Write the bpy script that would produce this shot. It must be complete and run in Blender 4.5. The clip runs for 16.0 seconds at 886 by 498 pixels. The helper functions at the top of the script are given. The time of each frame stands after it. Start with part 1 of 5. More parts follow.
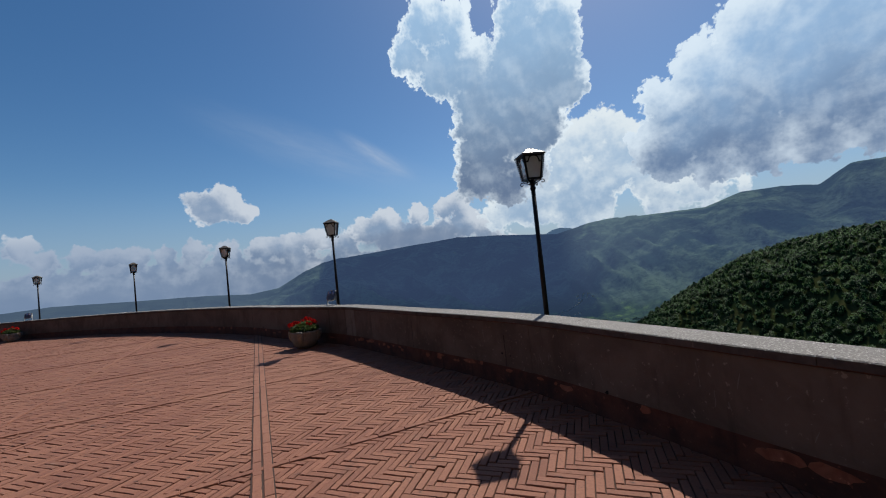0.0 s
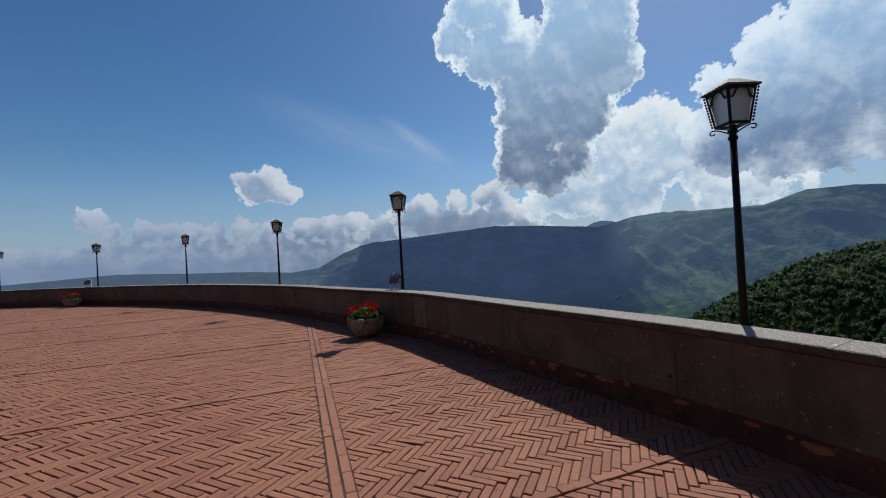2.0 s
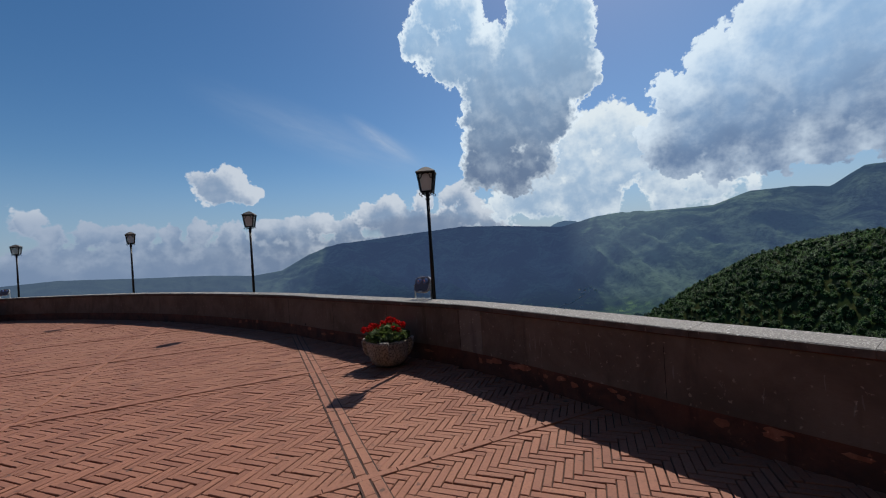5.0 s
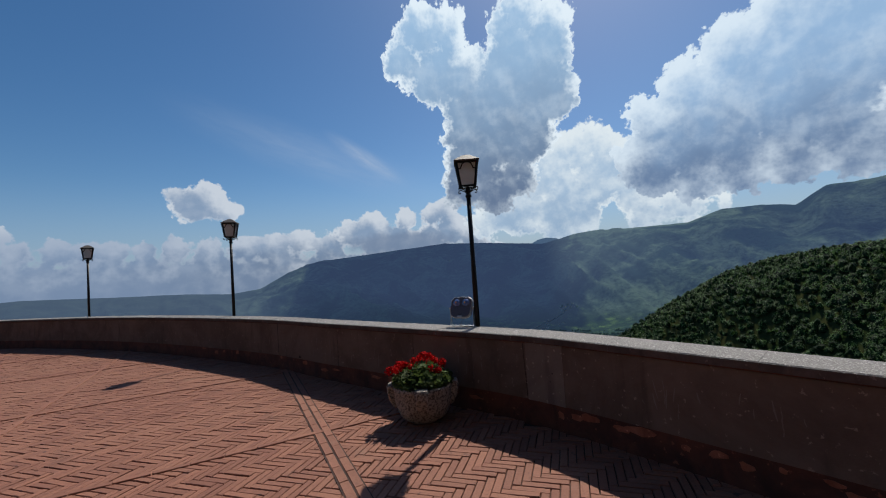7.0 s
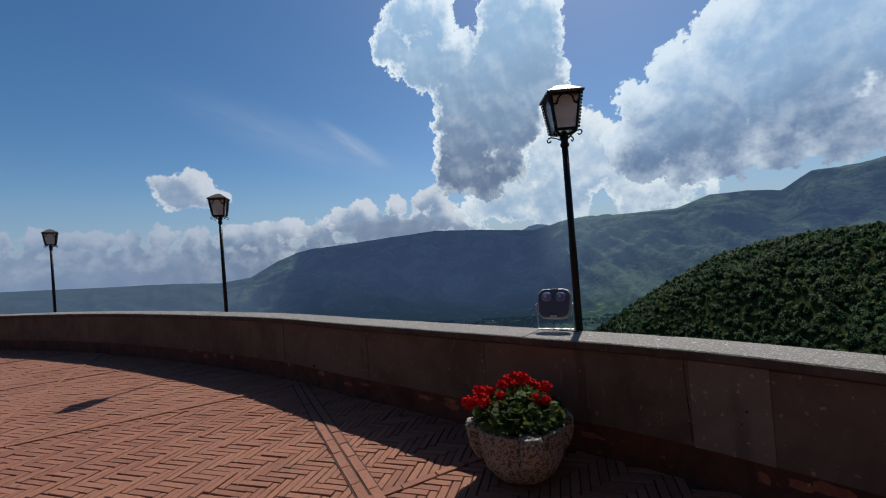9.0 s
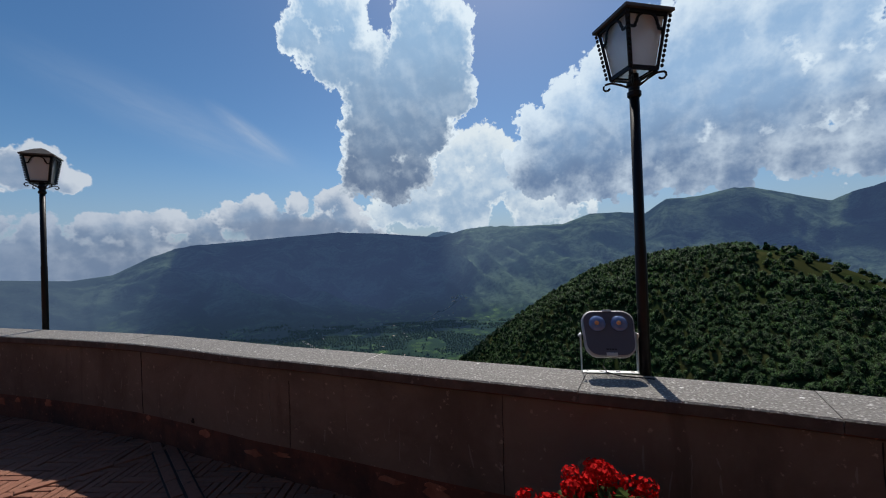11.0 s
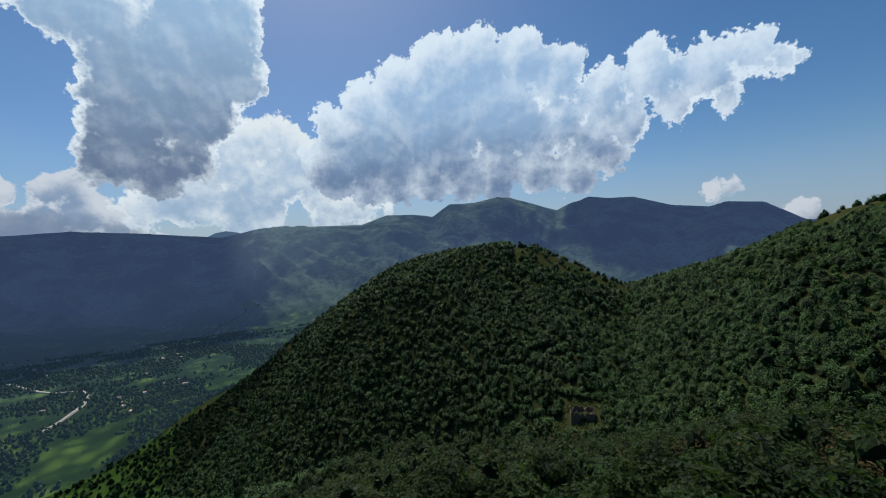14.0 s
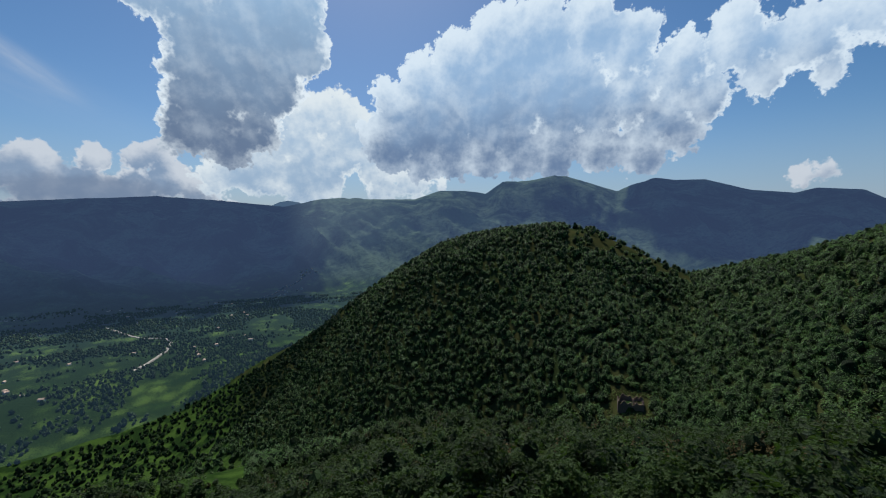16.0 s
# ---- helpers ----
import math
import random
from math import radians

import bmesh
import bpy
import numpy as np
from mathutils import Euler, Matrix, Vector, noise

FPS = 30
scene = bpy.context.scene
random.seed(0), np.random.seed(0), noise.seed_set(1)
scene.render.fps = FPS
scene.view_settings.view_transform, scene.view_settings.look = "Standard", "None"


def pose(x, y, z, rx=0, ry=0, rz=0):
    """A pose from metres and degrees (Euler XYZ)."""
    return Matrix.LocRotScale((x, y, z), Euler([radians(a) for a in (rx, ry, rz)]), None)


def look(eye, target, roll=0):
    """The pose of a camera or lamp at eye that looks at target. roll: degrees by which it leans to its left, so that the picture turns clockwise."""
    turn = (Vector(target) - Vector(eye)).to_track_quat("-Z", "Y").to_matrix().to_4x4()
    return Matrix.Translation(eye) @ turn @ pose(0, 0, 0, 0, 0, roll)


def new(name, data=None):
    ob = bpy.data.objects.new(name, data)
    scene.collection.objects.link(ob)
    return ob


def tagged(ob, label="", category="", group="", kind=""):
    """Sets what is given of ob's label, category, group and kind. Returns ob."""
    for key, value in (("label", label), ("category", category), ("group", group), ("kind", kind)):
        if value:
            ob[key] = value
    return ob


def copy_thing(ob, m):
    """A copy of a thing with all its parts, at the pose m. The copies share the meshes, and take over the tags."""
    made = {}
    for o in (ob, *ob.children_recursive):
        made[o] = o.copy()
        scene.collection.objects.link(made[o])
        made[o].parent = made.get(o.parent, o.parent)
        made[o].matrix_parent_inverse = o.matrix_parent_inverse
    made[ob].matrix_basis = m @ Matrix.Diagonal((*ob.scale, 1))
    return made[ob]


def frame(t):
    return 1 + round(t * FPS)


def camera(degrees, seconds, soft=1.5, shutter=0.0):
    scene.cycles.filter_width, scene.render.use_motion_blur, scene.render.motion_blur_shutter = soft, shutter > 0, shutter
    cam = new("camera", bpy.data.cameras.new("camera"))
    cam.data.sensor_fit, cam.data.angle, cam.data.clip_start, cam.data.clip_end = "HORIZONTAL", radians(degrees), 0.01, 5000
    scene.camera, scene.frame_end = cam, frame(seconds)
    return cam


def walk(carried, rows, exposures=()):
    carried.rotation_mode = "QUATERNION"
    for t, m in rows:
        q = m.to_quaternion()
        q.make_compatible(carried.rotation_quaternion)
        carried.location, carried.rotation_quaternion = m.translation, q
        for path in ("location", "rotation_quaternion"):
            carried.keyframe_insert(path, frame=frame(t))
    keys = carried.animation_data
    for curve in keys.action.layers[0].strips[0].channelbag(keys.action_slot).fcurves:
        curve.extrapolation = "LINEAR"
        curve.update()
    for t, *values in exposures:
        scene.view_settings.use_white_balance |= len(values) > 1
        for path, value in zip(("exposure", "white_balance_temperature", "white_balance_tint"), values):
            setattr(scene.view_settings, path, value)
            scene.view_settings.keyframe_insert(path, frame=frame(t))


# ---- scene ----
cam = camera(96.3, 16.0, soft=1.1)
PATH = [
    (0, (0.302, 0.168, 1.598), (0.227, 2.165, 1.665), -5.8),
    (0.5, (0.063, 0.549, 1.638), (-0.183, 2.529, 1.778), -5.7),
    (1, (-0.167, 0.899, 1.578), (-0.375, 2.888, 1.604), -2.3),
    (1.5, (-0.466, 1.16, 1.593), (-0.47, 3.16, 1.603), -2.9),
    (2, (-0.727, 1.509, 1.573), (-0.988, 3.492, 1.591), -3.1),
    (2.5, (-0.95, 1.843, 1.568), (-1.317, 3.809, 1.568), -1.5),
    (3, (-1.203, 2.119, 1.602), (-1.401, 4.106, 1.711), -5.2),
    (3.5, (-1.529, 2.464, 1.561), (-1.895, 4.429, 1.638), -5),
    (4, (-1.785, 2.796, 1.59), (-2.226, 4.745, 1.664), -5.5),
    (4.5, (-1.998, 3.11, 1.581), (-2.181, 5.102, 1.585), -3.5),
    (7, (-3.022, 4.866, 1.572), (-3.026, 6.864, 1.663), -3.9),
    (7.5, (-3.265, 5.199, 1.558), (-3.354, 7.197, 1.56), -2.2),
    (8, (-3.45, 5.6, 1.572), (-3.455, 7.6, 1.612), -4),
    (10.5, (-4.265, 7.343, 1.562), (-4.115, 9.338, 1.555), -2.6),
    (11, (-4.31, 7.765, 1.556), (-3.798, 9.698, 1.576), -2),
    (11.5, (-4.353, 8.184, 1.541), (-3.681, 10.066, 1.625), -3.5),
    (12, (-4.422, 8.616, 1.577), (-3.812, 10.517, 1.694), -1.8),
    (12.5, (-4.5, 9.055, 1.547), (-3.618, 10.849, 1.599), -2.1),
    (13, (-4.618, 9.402, 1.547), (-3.598, 11.123, 1.543), -0.5),
    (13.5, (-4.55, 9.72, 1.535), (-3.424, 11.373, 1.552), -1.8),
    (14, (-4.34, 9.95, 1.52), (-2.972, 11.409, 1.5), -2.9),
    (14.5, (-4.09, 10.12, 1.505), (-2.557, 11.404, 1.446), 0.8),
    (15, (-3.98, 10.17, 1.5), (-2.513, 11.525, 1.387), -1.9),
    (15.5, (-3.93, 10.19, 1.5), (-2.607, 11.689, 1.446), 1.7),
    (16, (-3.92, 10.2, 1.5), (-2.754, 11.82, 1.37), -0.4),
]
walk(cam, [(t, look(eye, target, roll)) for t, eye, target, roll in PATH])

# ---------------------------------------------------------------- light
SUN_BEARING, SUN_HEIGHT = radians(25.2), radians(52.9)
TO_SUN = Vector((math.cos(SUN_HEIGHT) * math.sin(SUN_BEARING), math.cos(SUN_HEIGHT) * math.cos(SUN_BEARING), math.sin(SUN_HEIGHT)))
sun_data = bpy.data.lights.new("sun", "SUN")
sun_data.energy, sun_data.angle, sun_data.color = 4.6, radians(0.55), (1.0, 0.95, 0.87)
sun = new("sun", sun_data)
sun.matrix_basis = look((0, 0, 60), Vector((0, 0, 60)) - TO_SUN)


def node(tree, kind, *values, **settings):
    """A node with its inputs set, by order, from sockets or plain values."""
    n = tree.nodes.new(kind)
    for key, value in settings.items():
        setattr(n, key, value)
    for slot, value in zip(n.inputs, values):
        if isinstance(value, bpy.types.NodeSocket):
            tree.links.new(value, slot)
        elif value is not None:
            slot.default_value = value
    return n


def calc(tree, op, *values):
    return node(tree, "ShaderNodeMath", *values, operation=op).outputs[0]


def mixed(tree, factor, a, b, blend="MIX"):
    n = tree.nodes.new("ShaderNodeMix")
    n.data_type, n.blend_type, n.clamp_factor = "RGBA", blend, True
    for slot, value in ((n.inputs[0], factor), (n.inputs[6], a), (n.inputs[7], b)):
        if isinstance(value, bpy.types.NodeSocket):
            tree.links.new(value, slot)
        else:
            slot.default_value = value if isinstance(value, float) else (*value[:3], 1)
    return n.outputs[2]


def smooth(tree, value, low, high, to_low=0.0, to_high=1.0):
    n = node(tree, "ShaderNodeMapRange", value, low, high, to_low, to_high)
    n.interpolation_type = "SMOOTHSTEP"
    return n.outputs[0]


def noise_of(tree, vector, scale, detail=4.0, rough=0.55, warp=0.0):
    n = tree.nodes.new("ShaderNodeTexNoise")
    tree.links.new(vector, n.inputs["Vector"])
    n.inputs["Scale"].default_value, n.inputs["Detail"].default_value = scale, detail
    n.inputs["Roughness"].default_value, n.inputs["Distortion"].default_value = rough, warp
    return n.outputs[0]


# Cumulus banks over the mountains: bearing, height above the horizon and radius in degrees.
CLOUD_TOWER = [(-1.1, 31.2, 3.5), (-3.7, 28.1, 3.1), (2.8, 31.3, 2.8), (0.4, 26.6, 4), (5, 25.2, 4.3), (10.9, 29.9, 2.9), (13.4, 32.2, 3.2), (17.2, 30.3, 3), (15.2, 27.3, 4.7), (11.5, 23.8, 5.8), (6, 21.8, 5), (16, 22.3, 4.4), (11.3, 17.9, 5.6), (5.6, 16, 4.9), (4, 11.6, 3.6), (7.9, 11.3, 4.1), (11.2, 12.5, 3.3)]
CLOUD_BRIGHT = [(22, 15.6, 2.1), (19.5, 14.2, 3.2), (14.5, 14, 2.9), (16.1, 11.2, 4.1), (24.4, 12.6, 3.3), (21.8, 10.6, 4.1), (11.1, 7.7, 4.1), (17.6, 6.7, 4.6), (25.8, 7.6, 2.5), (6.2, 6.1, 2.5), (31.3, 6.1, 2.6), (27.3, 5.5, 2.1), (35.8, 6.2, 1.2)]
CLOUD_BANK = [(28.6, 16.8, 2.9), (33.2, 18.9, 3.5), (38.6, 21.2, 4.5), (43.8, 23.2, 4.6), (49.1, 23, 5.2), (55.1, 23.8, 4), (60.4, 21.4, 4), (43.5, 17.1, 7.8), (34.4, 14.8, 6.7), (28.6, 11.7, 4.3), (52.1, 17.3, 6.2), (60.5, 15.4, 3.8), (64.2, 13, 3.4), (65.9, 18.6, 3.5), (71.8, 19.6, 3.6), (77.3, 18.4, 3.2), (81.5, 19.2, 2.4), (84.6, 17.6, 1.6), (68.5, 14.6, 3), (74.5, 15.8, 2.3), (79.4, 14.8, 1.6), (51.2, 10.1, 3.7), (41.7, 9.3, 2.9), (32.7, 8.9, 2.6), (61.6, 9.2, 3), (37, 9, 3.2), (41.5, 11.5, 3.4), (46.5, 10.2, 3.6), (52, 13, 3.6), (57, 14, 3.4), (56.5, 10.4, 3.4), (66, 11, 2.6)]
CLOUD_LOW = [(-32.6, 9.7, 1.7), (-30.2, 10.3, 1.9), (-28.4, 9.0, 1.1), (-33.8, 10.8, 0.8), (-49.1, 5.4, 1.0), (-47.2, 4.3, 0.9), (-44.6, 4.0, 1.0), (-42.0, 4.0, 0.9), (-39.7, 4.1, 1.1), (-37.1, 3.7, 1.0), (-34.2, 4.0, 1.3), (-30.5, 3.6, 1.5), (-26.5, 4.2, 1.6), (-23.1, 4.2, 1.6), (-19.4, 4.9, 1.5), (-15.6, 3.7, 1.6), (-10.0, 6.2, 2.0), (-12.8, 5.3, 1.7), (-5.1, 7.2, 1.4), (-1.4, 7.7, 1.4), (0.9, 8.6, 1.3), (-9.3, 4.0, 2.1), (-2.8, 4.0, 1.6), (-2, 4, 2), (1.5, 5.4, 2), (4.5, 4.4, 2), (-6, 4.2, 1.8), (77.5, 4.9, 0.9), (79.6, 5.5, 0.7), (85.4, 1.8, 1.1)]


def blobs(tree, place, discs):
    """How deep a direction lies inside the union of the discs, in degrees."""
    depth = None
    for x, y, r in discs:
        near = node(tree, "ShaderNodeVectorMath", place, (-x, -y, 0), operation="ADD").outputs[0]
        away = node(tree, "ShaderNodeVectorMath", near, operation="LENGTH").outputs["Value"]
        mine = calc(tree, "SUBTRACT", r, away)
        depth = mine if depth is None else calc(tree, "SMOOTH_MAX", depth, mine, 1.1)
    return depth


world = bpy.data.worlds.new("sky")
scene.world = world
world.use_nodes = True
wt = world.node_tree
wt.nodes.clear()
sky = node(wt, "ShaderNodeTexSky", sky_type="NISHITA")
sky.sun_disc, sky.sun_elevation, sky.sun_rotation = False, SUN_HEIGHT, SUN_BEARING
sky.altitude, sky.air_density, sky.dust_density, sky.ozone_density = 600, 1.0, 0.9, 2.8
way = node(wt, "ShaderNodeTexCoord").outputs["Generated"]
part_xyz = node(wt, "ShaderNodeSeparateXYZ", way).outputs
bearing = calc(wt, "MULTIPLY", calc(wt, "ARCTAN2", part_xyz[0], part_xyz[1]), 57.2958)
height = calc(wt, "MULTIPLY", calc(wt, "ARCSINE", part_xyz[2]), 57.2958)
place = node(wt, "ShaderNodeCombineXYZ", bearing, height, 0.0).outputs[0]
def billow(at, scale):
    """Rounded heads with creases between them, like cumulus tops."""
    n = wt.nodes.new("ShaderNodeTexVoronoi")
    n.voronoi_dimensions, n.feature = "2D", "SMOOTH_F1"
    bent = node(wt, "ShaderNodeTexNoise", at, None, scale * 0.9, 3.0, noise_dimensions="2D").outputs[1]
    bent = node(wt, "ShaderNodeVectorMath", bent, (0.9 / scale, 0.9 / scale, 0), operation="MULTIPLY").outputs[0]
    wt.links.new(node(wt, "ShaderNodeVectorMath", at, bent, operation="ADD").outputs[0], n.inputs["Vector"])
    n.inputs["Scale"].default_value = scale
    return calc(wt, "SUBTRACT", 0.45, n.outputs["Distance"])


def ragged(at):
    """The uneven outline of the clouds, in degrees."""
    edge = calc(wt, "MULTIPLY_ADD", noise_of(wt, at, 0.2, 3, 0.5), 2.2, -1.3)
    for field, size in ((billow(at, 0.4), 1.7), (billow(at, 1.05), 1.1), (billow(at, 2.6), 0.6), (noise_of(wt, at, 2.2, 7, 0.62), 0.9)):
        edge = calc(wt, "MULTIPLY_ADD", field, size, edge)
    return edge


def clouds(at):
    """Depth inside the four groups of clouds."""
    edge = ragged(at)
    deep_in = [calc(wt, "ADD", calc(wt, "ADD", blobs(wt, at, discs), edge), -0.3) for discs in (CLOUD_TOWER, CLOUD_BANK, CLOUD_BRIGHT)]
    up = node(wt, "ShaderNodeSeparateXYZ", at).outputs
    deck = calc(wt, "SUBTRACT", smooth(wt, up[0], 8.0, 20.0, 2.4, -3.0), up[1])
    puffs = calc(wt, "SMOOTH_MAX", blobs(wt, at, CLOUD_LOW), deck, 1.5)
    return deep_in + [calc(wt, "MULTIPLY_ADD", edge, 0.6, calc(wt, "ADD", puffs, 0.1))]


# towards the sun along the dome, one degree long
to_sun = node(wt, "ShaderNodeVectorMath", (math.degrees(SUN_BEARING), math.degrees(SUN_HEIGHT), 0), place, operation="SUBTRACT").outputs[0]
to_sun = node(wt, "ShaderNodeVectorMath", to_sun, operation="NORMALIZE").outputs[0]


def sunward(step):
    move = node(wt, "ShaderNodeVectorMath", to_sun, (step, step, 0), operation="MULTIPLY").outputs[0]
    return node(wt, "ShaderNodeVectorMath", place, move, operation="ADD").outputs[0]


tower, bank, bright, low = clouds(place)
over_tower, over_bank, over_bright, over_low = clouds(sunward(2.2))
big = calc(wt, "MAXIMUM", tower, bank)
soft = calc(wt, "MULTIPLY_ADD", noise_of(wt, place, 0.28, 4, 0.5), 2.0, -1.0)
lumps = calc(wt, "SUBTRACT", calc(wt, "MULTIPLY_ADD", noise_of(wt, place, 0.7, 6, 0.6), 0.9, billow(place, 0.24)), calc(wt, "MULTIPLY_ADD", noise_of(wt, sunward(0.9), 0.7, 6, 0.6), 0.9, billow(sunward(1.3), 0.24)))
rise = calc(wt, "MULTIPLY_ADD", soft, 3.0, height)


def shaded(depth, over, rim, low_from, low_to, dark, light, white, relief=0.3, start=-1.6, lining=1.3):
    """White where little cloud stands towards the sun and along the thin rim, grey in the depth and at the foot."""
    body_tone = mixed(wt, smooth(wt, rise, low_from, low_to), dark, light)
    body_tone = mixed(wt, smooth(wt, lumps, -0.25, 0.6, 0.0, relief), body_tone, white)
    shade = smooth(wt, calc(wt, "ADD", over, soft), start, rim)
    silver = calc(wt, "MULTIPLY", smooth(wt, calc(wt, "MULTIPLY_ADD", soft, 1.3, depth), lining, 0.0), smooth(wt, rise, low_from - 2, low_from + 5, 0.1, 0.9))
    lit = calc(wt, "MAXIMUM", silver, calc(wt, "MULTIPLY", calc(wt, "SUBTRACT", 1.0, shade), 0.85))
    return mixed(wt, lit, body_tone, white)


tone_tower = shaded(tower, over_tower, 1.6, 8, 34, (2.0, 2.9, 4.6), (4.9, 7.6, 10.9), (12.4, 13.9, 14.9), 0.22, -1.2, 1.5)
tone_bank = shaded(bank, over_bank, 3.6, 8.5, 21, (2.2, 3.4, 5.6), (4.5, 7.0, 10.4), (11.2, 12.9, 14.3), 0.3, -1.6, 1.6)
tone = mixed(wt, smooth(wt, calc(wt, "SUBTRACT", bank, tower), -0.4, 0.4), tone_tower, tone_bank)
tone_bright = shaded(bright, over_bright, 3.0, 2, 16, (4.6, 6.5, 8.9), (5.8, 8.0, 10.6), (11.8, 12.9, 13.4), 0.55)
tone_low = shaded(low, over_low, 1.1, 1.0, 6.5, (2.2, 3.1, 4.7), (3.4, 4.8, 7.0), (9.6, 10.4, 11.4), 0.25, -1.2, 0.7)
# the clouds over the plain in the west fade into its haze
tone_low = mixed(wt, calc(wt, "MULTIPLY", smooth(wt, bearing, -12.0, -44.0, 0.0, 0.6), smooth(wt, height, 8.0, 5.0)), tone_low, (3.0, 4.3, 6.6))
haze = calc(wt, "MULTIPLY", smooth(wt, height, 13.0, 1.0), 0.62)
deep = node(wt, "ShaderNodeHueSaturation", 0.499, 1.27, 1.27, 1.0, sky.outputs[0]).outputs[0]
colour = mixed(wt, haze, deep, (3.3, 4.9, 7.6))
streak_at = node(wt, "ShaderNodeMapping", place, (10.3, -15.8, 0), (0, 0, 0), (1, 1, 1)).outputs[0]
streak_at = node(wt, "ShaderNodeMapping", streak_at, (0, 0, 0), (0, 0, radians(33)), (1, 1, 1)).outputs[0]
streak_at = node(wt, "ShaderNodeMapping", streak_at, (0, 0, 0), (0, 0, 0), (0.17, 0.85, 1)).outputs[0]
streak = smooth(wt, node(wt, "ShaderNodeVectorMath", streak_at, operation="LENGTH").outputs["Value"], 1.3, 0.0)
streak = calc(wt, "MULTIPLY", streak, calc(wt, "MULTIPLY", noise_of(wt, streak_at, 2.2, 5), 0.55))
colour = mixed(wt, streak, colour, (8.0, 9.0, 10.4))
veil_at = node(wt, "ShaderNodeMapping", place, (17.0, -16.0, 0), (0, 0, 0), (1, 1, 1)).outputs[0]
veil_at = node(wt, "ShaderNodeMapping", veil_at, (0, 0, 0), (0, 0, radians(17)), (1, 1, 1)).outputs[0]
veil_at = node(wt, "ShaderNodeMapping", veil_at, (0, 0, 0), (0, 0, 0), (0.055, 0.3, 1)).outputs[0]
veil = smooth(wt, node(wt, "ShaderNodeVectorMath", veil_at, operation="LENGTH").outputs["Value"], 1.2, 0.0)
colour = mixed(wt, calc(wt, "MULTIPLY", veil, calc(wt, "MULTIPLY", noise_of(wt, veil_at, 3.0, 6, 0.6, 0.5), 0.32)), colour, (7.0, 8.2, 10.0))
colour = mixed(wt, calc(wt, "MULTIPLY", smooth(wt, low, -0.1, 0.28), 0.96), colour, tone_low)
# a soft grey cap of cloud lies on the western summit
cap_at = node(wt, "ShaderNodeMapping", place, (6.0, -3.9, 0), (0, 0, 0), (1, 1, 1)).outputs[0]
cap_at = node(wt, "ShaderNodeMapping", cap_at, (0, 0, 0), (0, 0, 0), (0.105, 0.52, 1)).outputs[0]
cap = smooth(wt, calc(wt, "MULTIPLY_ADD", noise_of(wt, place, 0.6, 5, 0.6), 0.9, node(wt, "ShaderNodeVectorMath", cap_at, operation="LENGTH").outputs["Value"]), 1.5, 0.9)
colour = mixed(wt, calc(wt, "MULTIPLY", cap, 0.8), colour, (2.6, 3.6, 5.4))
colour = mixed(wt, smooth(wt, bright, -0.15, 0.5), colour, tone_bright)
colour = mixed(wt, smooth(wt, big, -0.1, 0.35), colour, tone)
background = node(wt, "ShaderNodeBackground", colour, 0.066)
node(wt, "ShaderNodeOutputWorld", background.outputs[0])

# ---------------------------------------------------------------- materials
def material(name, rough=0.8, metal=0.0):
    """A new principled material; returns it, its tree, its shader and the object's own coordinates."""
    m = bpy.data.materials.new(name)
    m.use_nodes = True
    tree = m.node_tree
    shader = tree.nodes["Principled BSDF"]
    shader.inputs["Roughness"].default_value, shader.inputs["Metallic"].default_value = rough, metal
    return m, tree, shader, tree.nodes.new("ShaderNodeTexCoord").outputs["Object"]


def paint(tree, shader, colour, relief=None, strength=0.3, distance=0.01):
    if isinstance(colour, bpy.types.NodeSocket):
        tree.links.new(colour, shader.inputs["Base Color"])
    else:
        shader.inputs["Base Color"].default_value = (*colour, 1)
    if relief is not None:
        bump = tree.nodes.new("ShaderNodeBump")
        bump.inputs["Strength"].default_value, bump.inputs["Distance"].default_value = strength, distance
        tree.links.new(relief, bump.inputs["Height"])
        tree.links.new(bump.outputs[0], shader.inputs["Normal"])


def voronoi(tree, vector, scale, feature="F1", output="Distance"):
    n = tree.nodes.new("ShaderNodeTexVoronoi")
    n.feature = feature
    tree.links.new(vector, n.inputs["Vector"])
    n.inputs["Scale"].default_value = scale
    return n.outputs[output]


def plain(name, colour, rough=0.6, metal=0.0, vary=0.25, scale=30.0, bump=0.1):
    m, tree, shader, at = material(name, rough, metal)
    n = noise_of(tree, at, scale, 5)
    wide = noise_of(tree, at, scale * 0.13, 3)
    dim = tuple(c * (1 - vary) for c in colour)
    lit = tuple(min(1, c * (1 + vary)) for c in colour)
    paint(tree, shader, mixed(tree, calc(tree, "MULTIPLY_ADD", n, 0.5, calc(tree, "MULTIPLY", wide, 0.5)), dim, lit), n, bump, 0.004)
    return m


